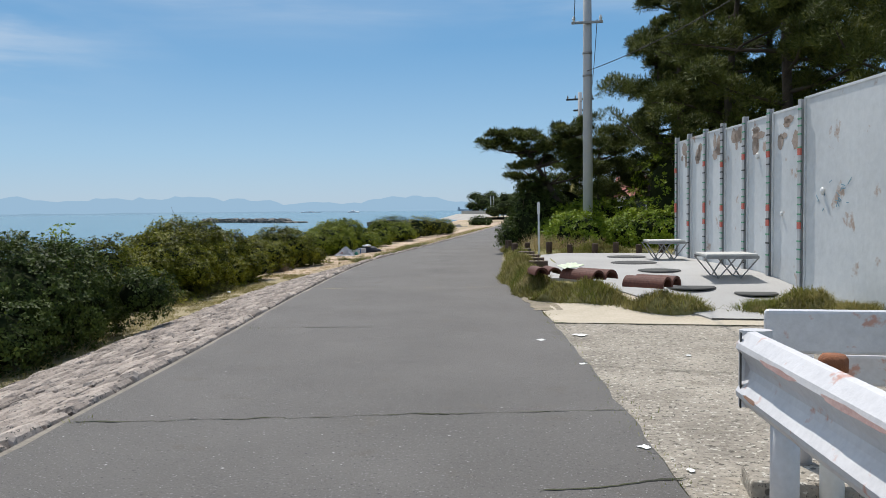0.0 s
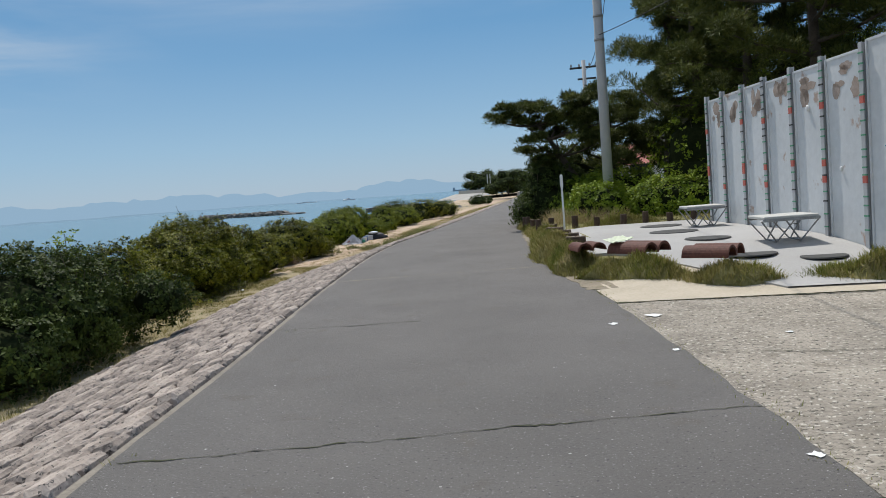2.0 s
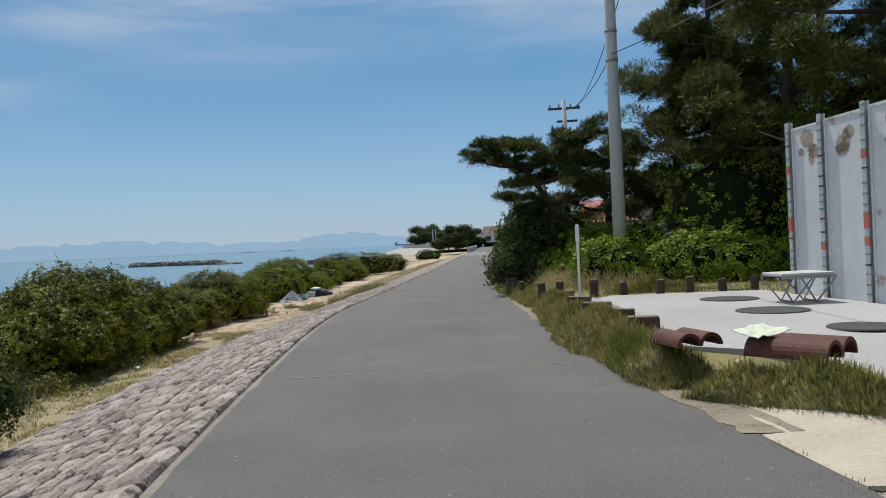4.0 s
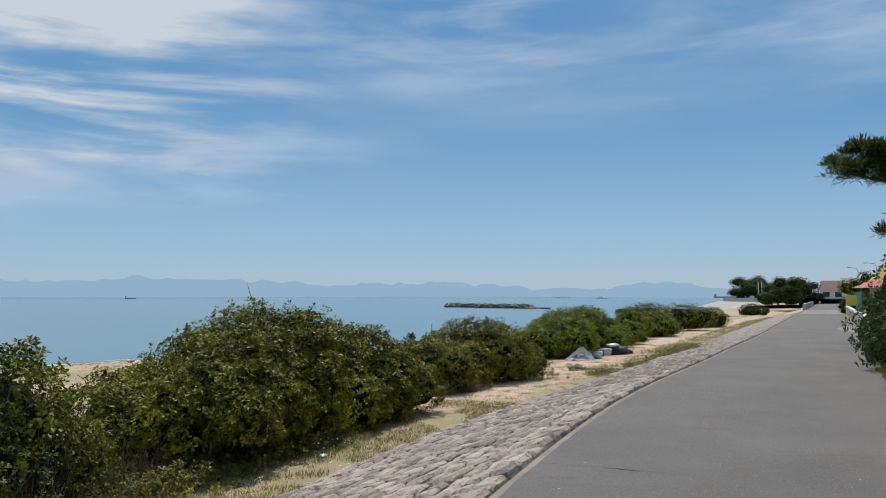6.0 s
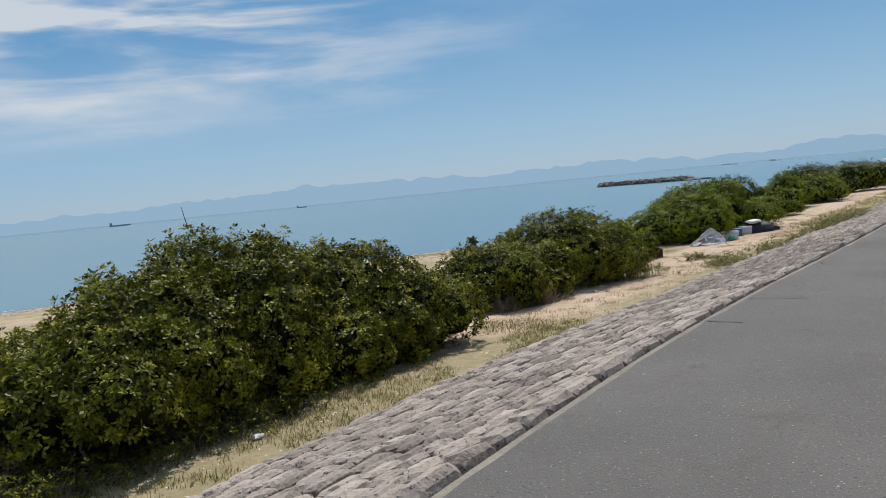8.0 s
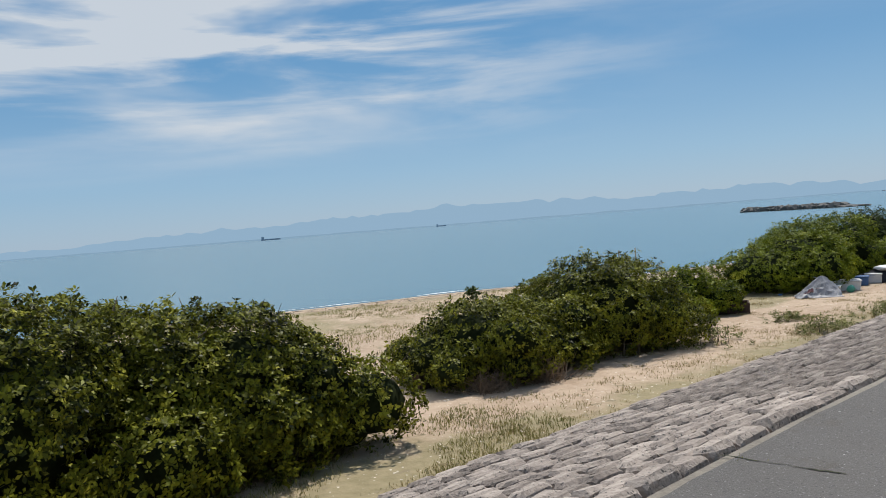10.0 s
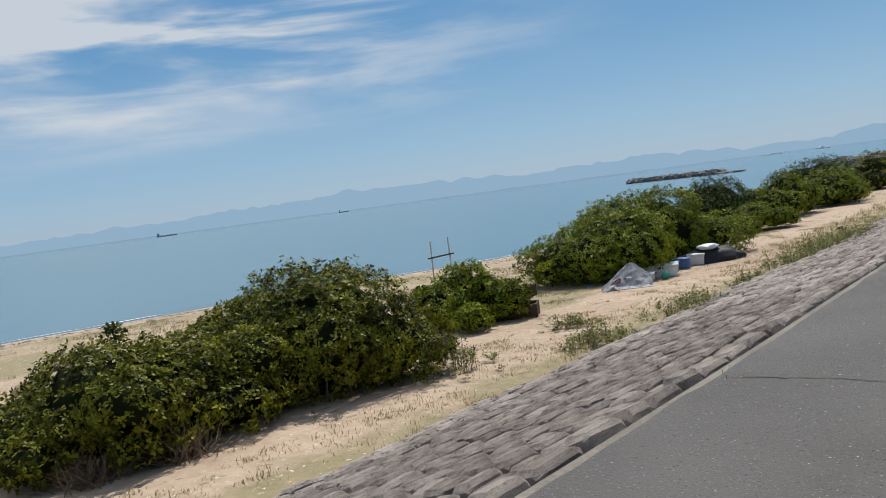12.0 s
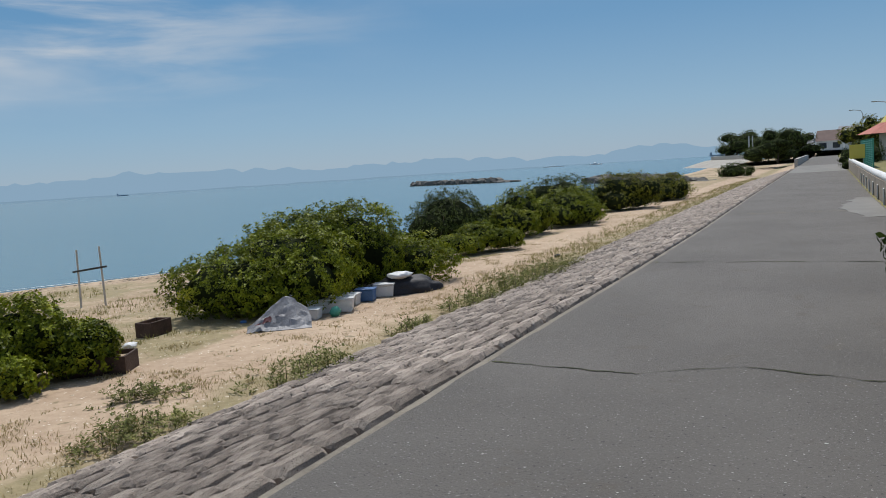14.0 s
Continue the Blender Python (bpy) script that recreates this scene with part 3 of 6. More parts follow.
for i in range(len(WALL) - 1):
    (x0, y0), (x1, y1) = WALL[i], WALL[i + 1]
    d = Vector((x1 - x0, y1 - y0, 0))
    m = Matrix.Translation((x0, y0, 0)) @ Matrix.Rotation(math.atan2(d.y, d.x), 4, "Z")
    top = TOP - 0.05 + 0.015 * (i % 3) + (0.12 if i == len(WALL) - 2 else 0)
    bm = bmesh.new()
    # a folded edge stands towards the road at the far end, as on overlapping sheets
    box(bm, (0.05, 0.0, 0.1), (d.length - 0.03, 0.03, top), 0.004, m)
    box(bm, (0.05, -0.03, 0.1), (0.075, 0.0, top), 0.004, m)
    box(bm, (0.05, -0.012, top - 0.03), (d.length - 0.03, 0.042, top + 0.008), 0.003, m)
    part("panel", bm, M_PANEL, wall)
    bm = bmesh.new()
    box(bm, (-0.055, -0.070, 0.1), (0.035, -0.056, TOP + 0.05), 0.003, m)
    box(bm, (-0.022, -0.056, 0.1), (-0.006, 0.0, TOP + 0.05), 0.003, m)
    box(bm, (-0.055, -0.001, 0.1), (0.035, 0.014, TOP + 0.05), 0.003, m)
    post = part("post", bm, M_POLE, wall, "grey steel post wrapped with red and green tape")
    rr = random.Random(70 + i)
    z = 0.45
    while z < TOP:
        hot = abs(z - 1.06) < 0.06 or abs(z - 1.36) < 0.06 or abs(z - 2.18) < 0.06
        hgt = 0.10 if hot else 0.022
        bm = bmesh.new()
        box(bm, (-0.059, -0.074, z), (0.039, -0.052, z + hgt), 0.0, m)
        part("tape_band", bm, M_RED if hot else (M_GREEN if rr.random() < 0.75 else M_DARK), post)
        z += 0.10 if hot else rr.choice((0.10, 0.12, 0.14, 0.19))
# a fixing and scraps on the sheets
for (i, u, z, s) in ((4, 0.5, 2.25, 0.05), (6, 0.6, 1.62, 0.05), (5, 0.4, 1.3, 0.035)):
    (x0, y0), (x1, y1) = WALL[i], WALL[i + 1]
    d = Vector((x1 - x0, y1 - y0, 0))
    m = Matrix.Translation((x0, y0, 0)) @ Matrix.Rotation(math.atan2(d.y, d.x), 4, "Z")
    bm = bmesh.new()
    bmesh.ops.create_icosphere(bm, subdivisions=2, radius=s, matrix=m @ Matrix.Translation((u, -0.02, z)) @ Matrix.Diagonal((1, 0.5, 1.1, 1)))
    part("patch", bm, M_WHITE, wall, "crumpled pale patch")

# rusty stains under the top edge and short coloured marks on the large sheet
M_STAINED = material("brown_stain", (0.26, 0.19, 0.15), (0.44, 0.37, 0.32), 0.8, 6, 30, 0.1)
M_MARK = material("faded_blue_paint", (0.12, 0.26, 0.36), (0.24, 0.40, 0.46), 0.7, 6, 30, 0.1)
rr = random.Random(91)
for i in range(len(WALL) - 1):
    (x0, y0), (x1, y1) = WALL[i], WALL[i + 1]
    d = Vector((x1 - x0, y1 - y0, 0))
    m = Matrix.Translation((x0, y0, 0)) @ Matrix.Rotation(math.atan2(d.y, d.x), 4, "Z")
    for k in range(5 if i < len(WALL) - 2 else 0):
        u, w, z, h = rr.uniform(0.25, d.length - 0.25), rr.uniform(0.06, 0.18), TOP - rr.uniform(0.15, 0.55), rr.uniform(0.04, 0.16)
        pts = [m @ Vector((u + w * math.cos(a) * (1 + 0.5 * noise.noise((a * 2, i, k))), -0.0035, z + h * math.sin(a) * (1 + 0.5 * noise.noise((a * 2, k, i))))) for a in np.linspace(0, 6.0, 18)]
        mesh_object("stain", pts, [tuple(range(18))], M_STAINED, wall)
    if i == len(WALL) - 2:
        for k in range(16):
            u, z, ln = rr.uniform(0.35, 1.3), rr.uniform(1.35, 1.75), rr.uniform(0.04, 0.14)
            bm = bmesh.new()
            box(bm, (-ln / 2, -0.006, -0.006), (ln / 2, -0.0035, 0.006), 0.0, m @ Matrix.Translation((u, 0, z)) @ Matrix.Rotation(rr.uniform(-1.2, 1.2), 4, "Y"))
            part("paint_mark", bm, M_MARK, wall)

# ---- poles ----
pole = thing("utility_pole", (2.80, 21.1, 0.2), "tall grey concrete utility pole", "utility pole")
v, f = tube_rings([(0, 0, -0.3), (0, 0, 4), (0, 0, 10)], [0.150, 0.135, 0.11], 20)
mesh_object("shaft", v, f, M_POLE, pole, smooth=True)

# ---- pines ----


def pine(place, height, lean, seed, limbs, tufts, label, low=0.35, reach=2.6, flat=0.35, bend=0.0, radius=0.17):
    rng = np.random.default_rng(seed)
    ob = thing("pine_tree", place, label, "pine tree", "pines beside the road")
    pts = [np.array([lean[0] * t ** 1.6 + 0.12 * math.sin(5 * t + seed), lean[1] * t ** 1.4 + 0.12 * math.cos(4 * t + seed), height * t - 0.2]) for t in np.linspace(0, 1, 9)]
    v, f = tube_rings(pts, list(np.linspace(radius, 0.04, 9)), 10)
    mesh_object("trunk", v, f, M_BARK, ob, smooth=True)
    ends = []
    for k in range(limbs):
        t = low + (1 - low) * (k + rng.uniform(0, 0.8)) / limbs
        i = min(int(t * 8), 7)
        a = pts[i] + (pts[i + 1] - pts[i]) * (t * 8 - i)
        az = k * 2.4 + rng.uniform(-0.5, 0.5)
        ln = reach * (1.15 - 0.65 * (t - low) / (1 - low)) * rng.uniform(0.65, 1.15)
        dirn = np.array([math.cos(az) + lean[0] * bend, math.sin(az) + lean[1] * bend, 0])
        dirn = dirn / np.linalg.norm(dirn)
        q = [a]
        for s in (0.35, 0.7, 1.0):
            q.append(a + dirn * ln * s + np.array([rng.normal(0, 0.1), rng.normal(0, 0.1), ln * (0.12 * s + 0.22 * s * s) * rng.uniform(0.3, 1.1)]))
        v, f = tube_rings(q, [0.055 * radius / 0.17, 0.04, 0.028, 0.012], 5)
        mesh_object("limb", v, f, M_BARK, ob, smooth=True)
        ends.append((q, ln))
    cen, nor = [], []
    for q, ln in ends:
        pads = max(4, int(ln * 3.2))
        for _ in range(pads):
            s = rng.uniform(0.4, 1.05)
            j = min(int(s * 3), 2)
            c = q[j] + (q[j + 1] - q[j]) * (s * 3 - j) + rng.normal(0, 0.24 * ln / 2, 3) * np.array([1, 1, 0.7])
            R = rng.uniform(0.28, 0.56) * (0.7 + 0.15 * ln)
            m = int(1.25 * tufts / (len(ends) * pads)) + 1
            d = rng.normal(size=(m, 3))
            d /= np.linalg.norm(d, axis=1, keepdims=True)
            d[:, 2] = np.where(d[:, 2] < -0.3, -d[:, 2], d[:, 2])
            cen.append(c + d * np.array([R, R, R * flat * 2.2]) * rng.uniform(0.5, 1.0, (m, 1)))
            nor.append(d + np.array([0, 0, 0.9]))
    cen, nor = np.concatenate(cen), np.concatenate(nor)
    quads_object("crown", leaf_cloud(cen, nor, rng, 0.19, 0.11, 11, 1.35), M_NEEDLE, ob)
    return ob




def spreading_pine(place, pads, trunk, seed, label):
    """A wind-shaped pine: a bent trunk, a limb to each flat pad of needles. pads: x, z, half width, half height from the base."""
    rng = np.random.default_rng(seed)
    ob = thing("pine_tree", place, label, "pine tree", "pines beside the road")
    v, f = tube_rings(trunk, list(np.linspace(0.17, 0.05, len(trunk))), 10)
    mesh_object("trunk", v, f, M_BARK, ob, smooth=True)
    cen, nor = [], []
    for k, (x, z, rx, rz) in enumerate(pads):
        c = np.array([x, rng.uniform(-0.7, 0.7), z])
        start = min(trunk, key=lambda p: abs(p[2] - (z - 0.45)) + 0.3 * abs(p[0] - x))
        mid = (np.array(start) + c) / 2 + np.array([0, rng.normal(0, 0.1), -0.12])
        v, f = tube_rings([start, mid, c - np.array([0, 0, rz * 0.4])], [0.05, 0.035, 0.014], 6)
        mesh_object("limb", v, f, M_BARK, ob, smooth=True)
        for _ in range(7):
            # small clumps on twigs make the pad uneven and leave gaps
            d = rng.normal(size=3)
            d /= np.linalg.norm(d)
            q = c + d * np.array([rx, rx * 1.1, rz]) * rng.uniform(0.45, 1.05)
            m = int(30 + 70 * rx)
            e = rng.normal(size=(m, 3))
            e /= np.linalg.norm(e, axis=1, keepdims=True)
            e[:, 2] = np.where(e[:, 2] < -0.2, -e[:, 2], e[:, 2])
            R = rng.uniform(0.14, 0.26)
            cen.append(q + e * np.array([R * 1.25, R * 1.25, R * 0.75]) * rng.uniform(0.3, 1.0, (m, 1)))
            nor.append(e * 0.7 + np.array([0, 0, 0.8]))
    quads_object("crown", leaf_cloud(np.concatenate(cen), np.concatenate(nor), rng, 0.17, 0.10, 9, 1.4), M_NEEDLE, ob)
    return ob


LEANING_PADS = [(-2.95, 3.55, 0.40, 0.16), (-2.5, 3.8, 0.48, 0.22), (-2.0, 4.0, 0.48, 0.24), (-1.5, 3.75, 0.52, 0.26), (-2.15, 3.42, 0.58, 0.16), (-1.6, 3.25, 0.45, 0.2), (-1.05, 3.5, 0.5, 0.26), (-0.6, 3.95, 0.45, 0.28), (-0.15, 4.05, 0.5, 0.32), (0.35, 4.1, 0.5, 0.32),
                (-0.65, 3.3, 0.58, 0.3), (-0.05, 3.4, 0.6, 0.32), (0.45, 3.4, 0.5, 0.36), (-1.8, 2.75, 0.36, 0.16), (-2.2, 2.42, 0.32, 0.13), (-1.15, 2.9, 0.45, 0.22), (-0.45, 2.7, 0.6, 0.3), (0.25, 2.7, 0.6, 0.3), (-1.55, 2.2, 0.5, 0.25)]
spreading_pine((2.38, 25.1, 0.06), LEANING_PADS, [(0, 0, -0.2), (-0.2, 0.05, 0.7), (-0.6, 0.1, 1.5), (-1.0, 0.1, 2.2), (-1.35, 0.05, 2.8), (-1.7, 0.0, 3.3)], 3, "wind-bent dark green pine spreading flat pads over the road")
pine((5.0, 26.2, 0.2), 7.6, (0.1, 0.3), 23, 16, 4600, "dark pine just behind the utility pole", 0.3, 1.5)
pine((3.4, 27.5, 0.2), 3.7, (-0.4, 0.4), 21, 13, 3813, "dark green pine behind the utility pole", 0.35, 2.0)
pine((5.7, 24.6, 0.2), 8.6, (0.2, 0.4), 7, 20, 6355, "tall dark pine with a bare lower trunk", 0.26, 2.1, radius=0.19)
pine((6.9, 22.2, 0.2), 9.4, (0.3, 0.2), 9, 22, 7117, "tall dark pine with a bare lower trunk", 0.30, 2.8, radius=0.2)
pine((8.2, 24.5, 0.2), 10, (0.3, 0), 11, 22, 7117, "tall dark pine with a bare lower trunk", 0.28, 2.9, radius=0.2)
pine((7.6, 18.4, 0.2), 9.0, (0.2, 0.2), 13, 22, 6609, "tall dark pine behind the sheet wall", 0.28, 2.8, radius=0.2)
pine((9.6, 14.8, 0.2), 8.8, (0.3, 0.2), 15, 20, 5846, "tall dark pine behind the sheet wall", 0.28, 2.8, radius=0.19)
pine((11.2, 20.0, 0.2), 10.5, (0.3, 0.2), 17, 20, 5846, "tall dark pine behind the sheet wall", 0.28, 3.0, radius=0.2)
pine((7.4, 30.0, 0.2), 7.5, (0.0, 0.2), 19, 16, 4829, "dark pine deeper in the grove", 0.3, 2.4, radius=0.17)

# ---- pole fittings, wires, far pole ----
M_STEEL = material("weathered_steel", (0.22, 0.22, 0.22), (0.36, 0.36, 0.35), 0.5, 5, 40, 0.1, 0.6)
M_CABLE = material("black_cable", (0.012, 0.012, 0.012), (0.03, 0.03, 0.03), 0.6, 5, 40, 0.0)
for z in (5.05, 5.7, 7.4):
    v, f = tube_rings([(0, 0, z), (0, 0, z + 0.07)], [0.143, 0.143], 18)
    mesh_object("band", v, f, M_STEEL, pole, smooth=True)
bm = bmesh.new()
box(bm, (-0.45, -0.20, 6.55), (0.45, -0.14, 6.62), 0.008)
part("crossarm", bm, M_STEEL, pole)
for x in (-0.38, 0.38):
    v, f = tube_rings([(x, -0.17, 6.62), (x, -0.17, 6.70), (x, -0.17, 6.78)], [0.03, 0.05, 0.02], 8)
    mesh_object("insulator", v, f, M_WHITE, pole)

far_pole = thing("utility_pole", (2.24, 34.4, -0.2), "thin far utility pole with a double crossarm", "utility pole")
v, f = tube_rings([(0, 0, -0.2), (0, 0, 6.9)], [0.12, 0.09], 10)
mesh_object("shaft", v, f, M_POLE, far_pole, smooth=True)
for z in (6.55, 6.05):
    bm = bmesh.new()
    box(bm, (-0.62 if z > 6.3 else -0.3, -0.04, z), (0.62 if z > 6.3 else 0.5, 0.04, z + 0.08), 0.006)
    part("crossarm", bm, M_DARK, far_pole)
for x in (-0.55, -0.2, 0.25, 0.55):
    v, f = tube_rings([(x, 0, 6.63), (x, 0, 6.70), (x, 0, 6.77)], [0.025, 0.045, 0.02], 6)
    mesh_object("insulator", v, f, M_STEEL, far_pole)


def wire(a, b, sag, label):
    pts = [Vector(a).lerp(Vector(b), t) - Vector((0, 0, sag * 4 * t * (1 - t))) for t in np.linspace(0, 1, 17)]
    v, f = tube_rings(pts, [0.011] * 17, 5)
    return tagged(mesh_object("overhead_wire", v, f, M_CABLE), label, "wire", "overhead wires")


wire((2.80, 20.95, 5.4), (2.24, 34.4, 6.35), 0.35, "black wire slung between the two utility poles")
wire((2.80, 20.95, 5.4), (9.5, 9.0, 7.4), 0.5, "black wire slung from the pole over the sheet wall")
wire((3.08, 20.92, 6.85), (2.69, 34.4, 6.40), 0.4, "thin wire slung between the two utility poles")
wire((2.43, 20.92, 6.85), (3.4, -2.0, 9.6), 0.5, "thin wire running high along the road")

# ---- concrete yard, apron, strip ----


def draped(name, x0, x1, ys, across, lift, mat, label, category):
    """A sheet of concrete that follows the rise of the ground, between two edges."""
    vs, fs = [], []
    n = across + 3
    for y in ys:
        a, b = x0(y), x1(y)
        z = lambda x: ground_height(x, y) + lift
        vs.append((a, y, z(a) - 0.14))
        vs += [(a + (b - a) * k / across, y, z(a + (b - a) * k / across)) for k in range(across + 1)]
        vs.append((b, y, z(b) - 0.14))
    for r in range(len(ys) - 1):
        for c in range(n - 1):
            fs.append((r * n + c, r * n + c + 1, (r + 1) * n + c + 1, (r + 1) * n + c))
    return tagged(mesh_object(name, vs, fs, mat), label, category, kind="structure")


yard_left = curve_of([7, 8.4, 9.6, 10.5, 11.2, 13.3, 16.6, 20], [5.2, 4.3, 3.1, 2.45, 2.12, 1.92, 1.72, 1.7])
yard_right = curve_of([4, 6.7, 9.53, 15.55, 20], [7.1, 6.60, 6.03, 4.85, 4.0])
draped("pavement", yard_left, yard_right, list(np.arange(7.6, 16.61, 0.25)), 6, 0.05, M_CONC, "flat pale concrete yard before the sheet wall", "concrete yard")
apron = strip("pavement", ragged(lambda y: right_edge(y) + 0.004, 0.05, 2), lambda y: 9.0, list(np.arange(0.4, 7.3, 0.2)), -0.004, M_APRON, 30)
tagged(apron, "rough exposed-aggregate concrete apron beside the road", "concrete apron", kind="structure")
strip_near = lambda y: right_edge(y) + 0.02
draped("pavement", strip_near, lambda y: max(strip_near(y) + 0.05, min(9.0, 9.0 - (y - 7.6) * 3.0)), list(np.arange(7.26, 10.1, 0.12)), 10, 0.030, material("sandy_concrete", (0.36, 0.31, 0.23), (0.54, 0.47, 0.37), 0.92, 1.2, 30, 0.35), "pale sandy concrete strip before the grass bank", "concrete strip")


def ribbon(name, pts, width, seed, mat, parent, z=0.004, amp=0.05):
    """A ragged narrow line on the ground through the points."""
    rr = random.Random(seed)
    fine = []
    for (x0, y0), (x1, y1) in zip(pts, pts[1:]):
        n = max(3, int(math.hypot(x1 - x0, y1 - y0) / 0.035))
        for i in range(n):
            t = i / n
            x, y = x0 + (x1 - x0) * t, y0 + (y1 - y0) * t
            fine.append((x, y + amp * noise.noise((x * 1.9, seed, 0)) + 0.7 * amp * noise.noise((x * 6, seed, 2)) + 0.5 * amp * noise.noise((x * 21, seed, 4))))
    vs, fs = [], []
    for i, (x, y) in enumerate(fine):
        w = width * (0.18 + 0.9 * max(0.0, 0.35 + noise.noise((x * 2.7, y * 2.7, seed)) + 0.6 * noise.noise((x * 15, y * 15, seed)))) * (0.3 if i in (0, len(fine) - 1) else 1)
        vs += [(x, y - w / 2, z), (x, y + w / 2, z)]
    for i in range(len(fine) - 1):
        fs.append((2 * i, 2 * i + 2, 2 * i + 3, 2 * i + 1))
    return mesh_object(name, vs, fs, mat, parent)


M_TAN = material("pale_joint", (0.26, 0.21, 0.12), (0.36, 0.30, 0.19), 0.95, 3, 40, 0.2)
M_STONE_CHIP = material("pale_aggregate", (0.30, 0.29, 0.27), (0.48, 0.47, 0.44), 0.8, 6, 40, 0.2)
M_CHIP = material("white_road_paint", (0.62, 0.62, 0.60), (0.8, 0.8, 0.78), 0.8, 6, 40, 0.2)
CRACKS = [
    ([(-0.36, 2.0), (0.1, 2.1), (1.2, 2.38), (2.2, 2.62), (3.40, 2.92)], 0.028, M_CRACK), ([(-1.15, 6.35), (-0.5, 6.45), (0.5, 6.55)], 0.026, M_CRACK),
    ([(-2.1, 11.1), (-0.3, 11.45), (1.5, 11.75)], 0.03, M_TAN), ([(-0.7, 16.5), (0.35, 16.65)], 0.02, M_CRACK),
    ([(-2.75, 15.0), (-2.2, 15.08), (-1.4, 15.1)], 0.022, M_CRACK), ([(-3.4, 20.2), (-2.9, 20.2)], 0.02, M_CRACK), ([(-3.5, 21.5), (-2.7, 21.55)], 0.022, M_CRACK),
    ([(-3.45, 24.3), (-2.65, 24.2), (-1.7, 24.1), (0.0, 24.3)], 0.03, M_CRACK), ([(-3.5, 26.75), (-2.9, 26.85), (-1.0, 26.85)], 0.022, M_CRACK),
    ([(-3.72, 31.3), (-2.6, 31.2), (-1.95, 31.55), (-0.5, 31.2)], 0.028, M_CRACK), ([(-4.0, 37.1), (-1.1, 37.05), (-0.5, 37.1)], 0.05, M_CRACK),
    ([(-4.4, 46.0), (-1.0, 46.0)], 0.06, M_TAN), ([(3.62, 1.50), (3.2, 1.28), (2.85, 1.18)], 0.03, M_CRACK),
]
for i, (pts, w, mt) in enumerate(CRACKS):
    ribbon("crack", pts, w, 11 + i, mt, road)
ribbon("crack", [(3.15, 4.45), (4.2, 4.32), (8.8, 4.0)], 0.02, 51, M_CRACK, apron)
ribbon("crack", [(2.6, 7.20), (4.7, 7.16), (8.8, 7.12)], 0.07, 53, M_CRACK, apron)
for i, (x, y, s) in enumerate(((2.95, 6.25, 0.17), (2.55, 5.85, 0.11), (3.02, 4.55, 0.08), (3.44, 2.02, 0.08), (3.66, 1.62, 0.06), (4.0, 5.1, 0.06))):
    rr = random.Random(i)
    vs = [(x + s * rr.uniform(0.25, 0.8) * math.cos(a) * 0.8, y + s * rr.uniform(0.25, 0.8) * math.sin(a) * 0.9, 0.006) for a in np.linspace(0, 6.0, 11)]
    mesh_object("paint_remnant", vs, [tuple(range(11))], M_CHIP, road)
# light chips scattered in the asphalt
rng = np.random.default_rng(4)
q = []
for _ in range(5200):
    y = rng.uniform(-2, 44)
    x = rng.uniform(left_edge(y) + 0.1, right_edge(y) - 0.05)
    s = rng.uniform(0.003, 0.007) * (1.7 if rng.random() < 0.05 else 1)
    a = rng.uniform(0, 6.28)
    for k in range(4):
        q.append((x + s * math.cos(a + k * 1.57), y + s * math.sin(a + k * 1.57), 0.0035))
tagged(quads_object("chips", np.array(q), M_STONE_CHIP, road), kind="stuff")

# thin dark round discs on the yard
for x, y, r0 in ((3.72, 15.0, 0.42), (3.80, 13.1, 0.44), (4.15, 11.2, 0.36), (4.5, 9.6, 0.36), (5.35, 9.2, 0.30)):
    bm = bmesh.new()
    bmesh.ops.create_cone(bm, segments=28, radius1=r0, radius2=r0 - 0.01, depth=0.014, cap_ends=True, matrix=pose(x, y, yard_rise(y) + 0.022))
    ob = part("cover_disc", bm, M_DARK)
    tagged(ob, "flat dark round disc lying on the concrete yard", "ground cover", "round covers in the yard")

draped("trim", ragged(lambda y: right_edge(y) - 0.10, 0.10, 61), ragged(lambda y: right_edge(y) + 0.30, 0.05, 62), list(np.arange(8.4, 27, 0.07)), 4, 0.041, material("dirt", (0.16, 0.135, 0.10), (0.30, 0.25, 0.18), 0.95, 1.5, 25, 0.5, speckle=(((0.14, 0.13, 0.06), 9, 0.6),)), "sandy dirt drifted along the road edge", "dirt")

# ---- grass ----


def blades(points, rng, height, width, lean=0.5):
    """One bent blade at each point, as a thin quad."""
    n = len(points)
    a = rng.uniform(0, 6.28, n)
    h = height * rng.uniform(0.45, 1.25, n)
    dx, dy = np.cos(a), np.sin(a)
    l = lean * rng.uniform(0.1, 1.0, n) * h
    w = width * rng.uniform(0.6, 1.3, n)
    p = np.asarray(points, float)
    sx, sy = -dy * w, dx * w
    b1 = p + np.stack([sx, sy, 0 * sx], 1)
    b2 = p - np.stack([sx, sy, 0 * sx], 1)
    t = p + np.stack([dx * l, dy * l, h], 1)
    t1, t2 = t + 0.25 * np.stack([sx, sy, 0 * sx], 1), t - 0.25 * np.stack([sx, sy, 0 * sx], 1)
    return np.stack([b1, b2, t2, t1], 1).reshape(-1, 3)


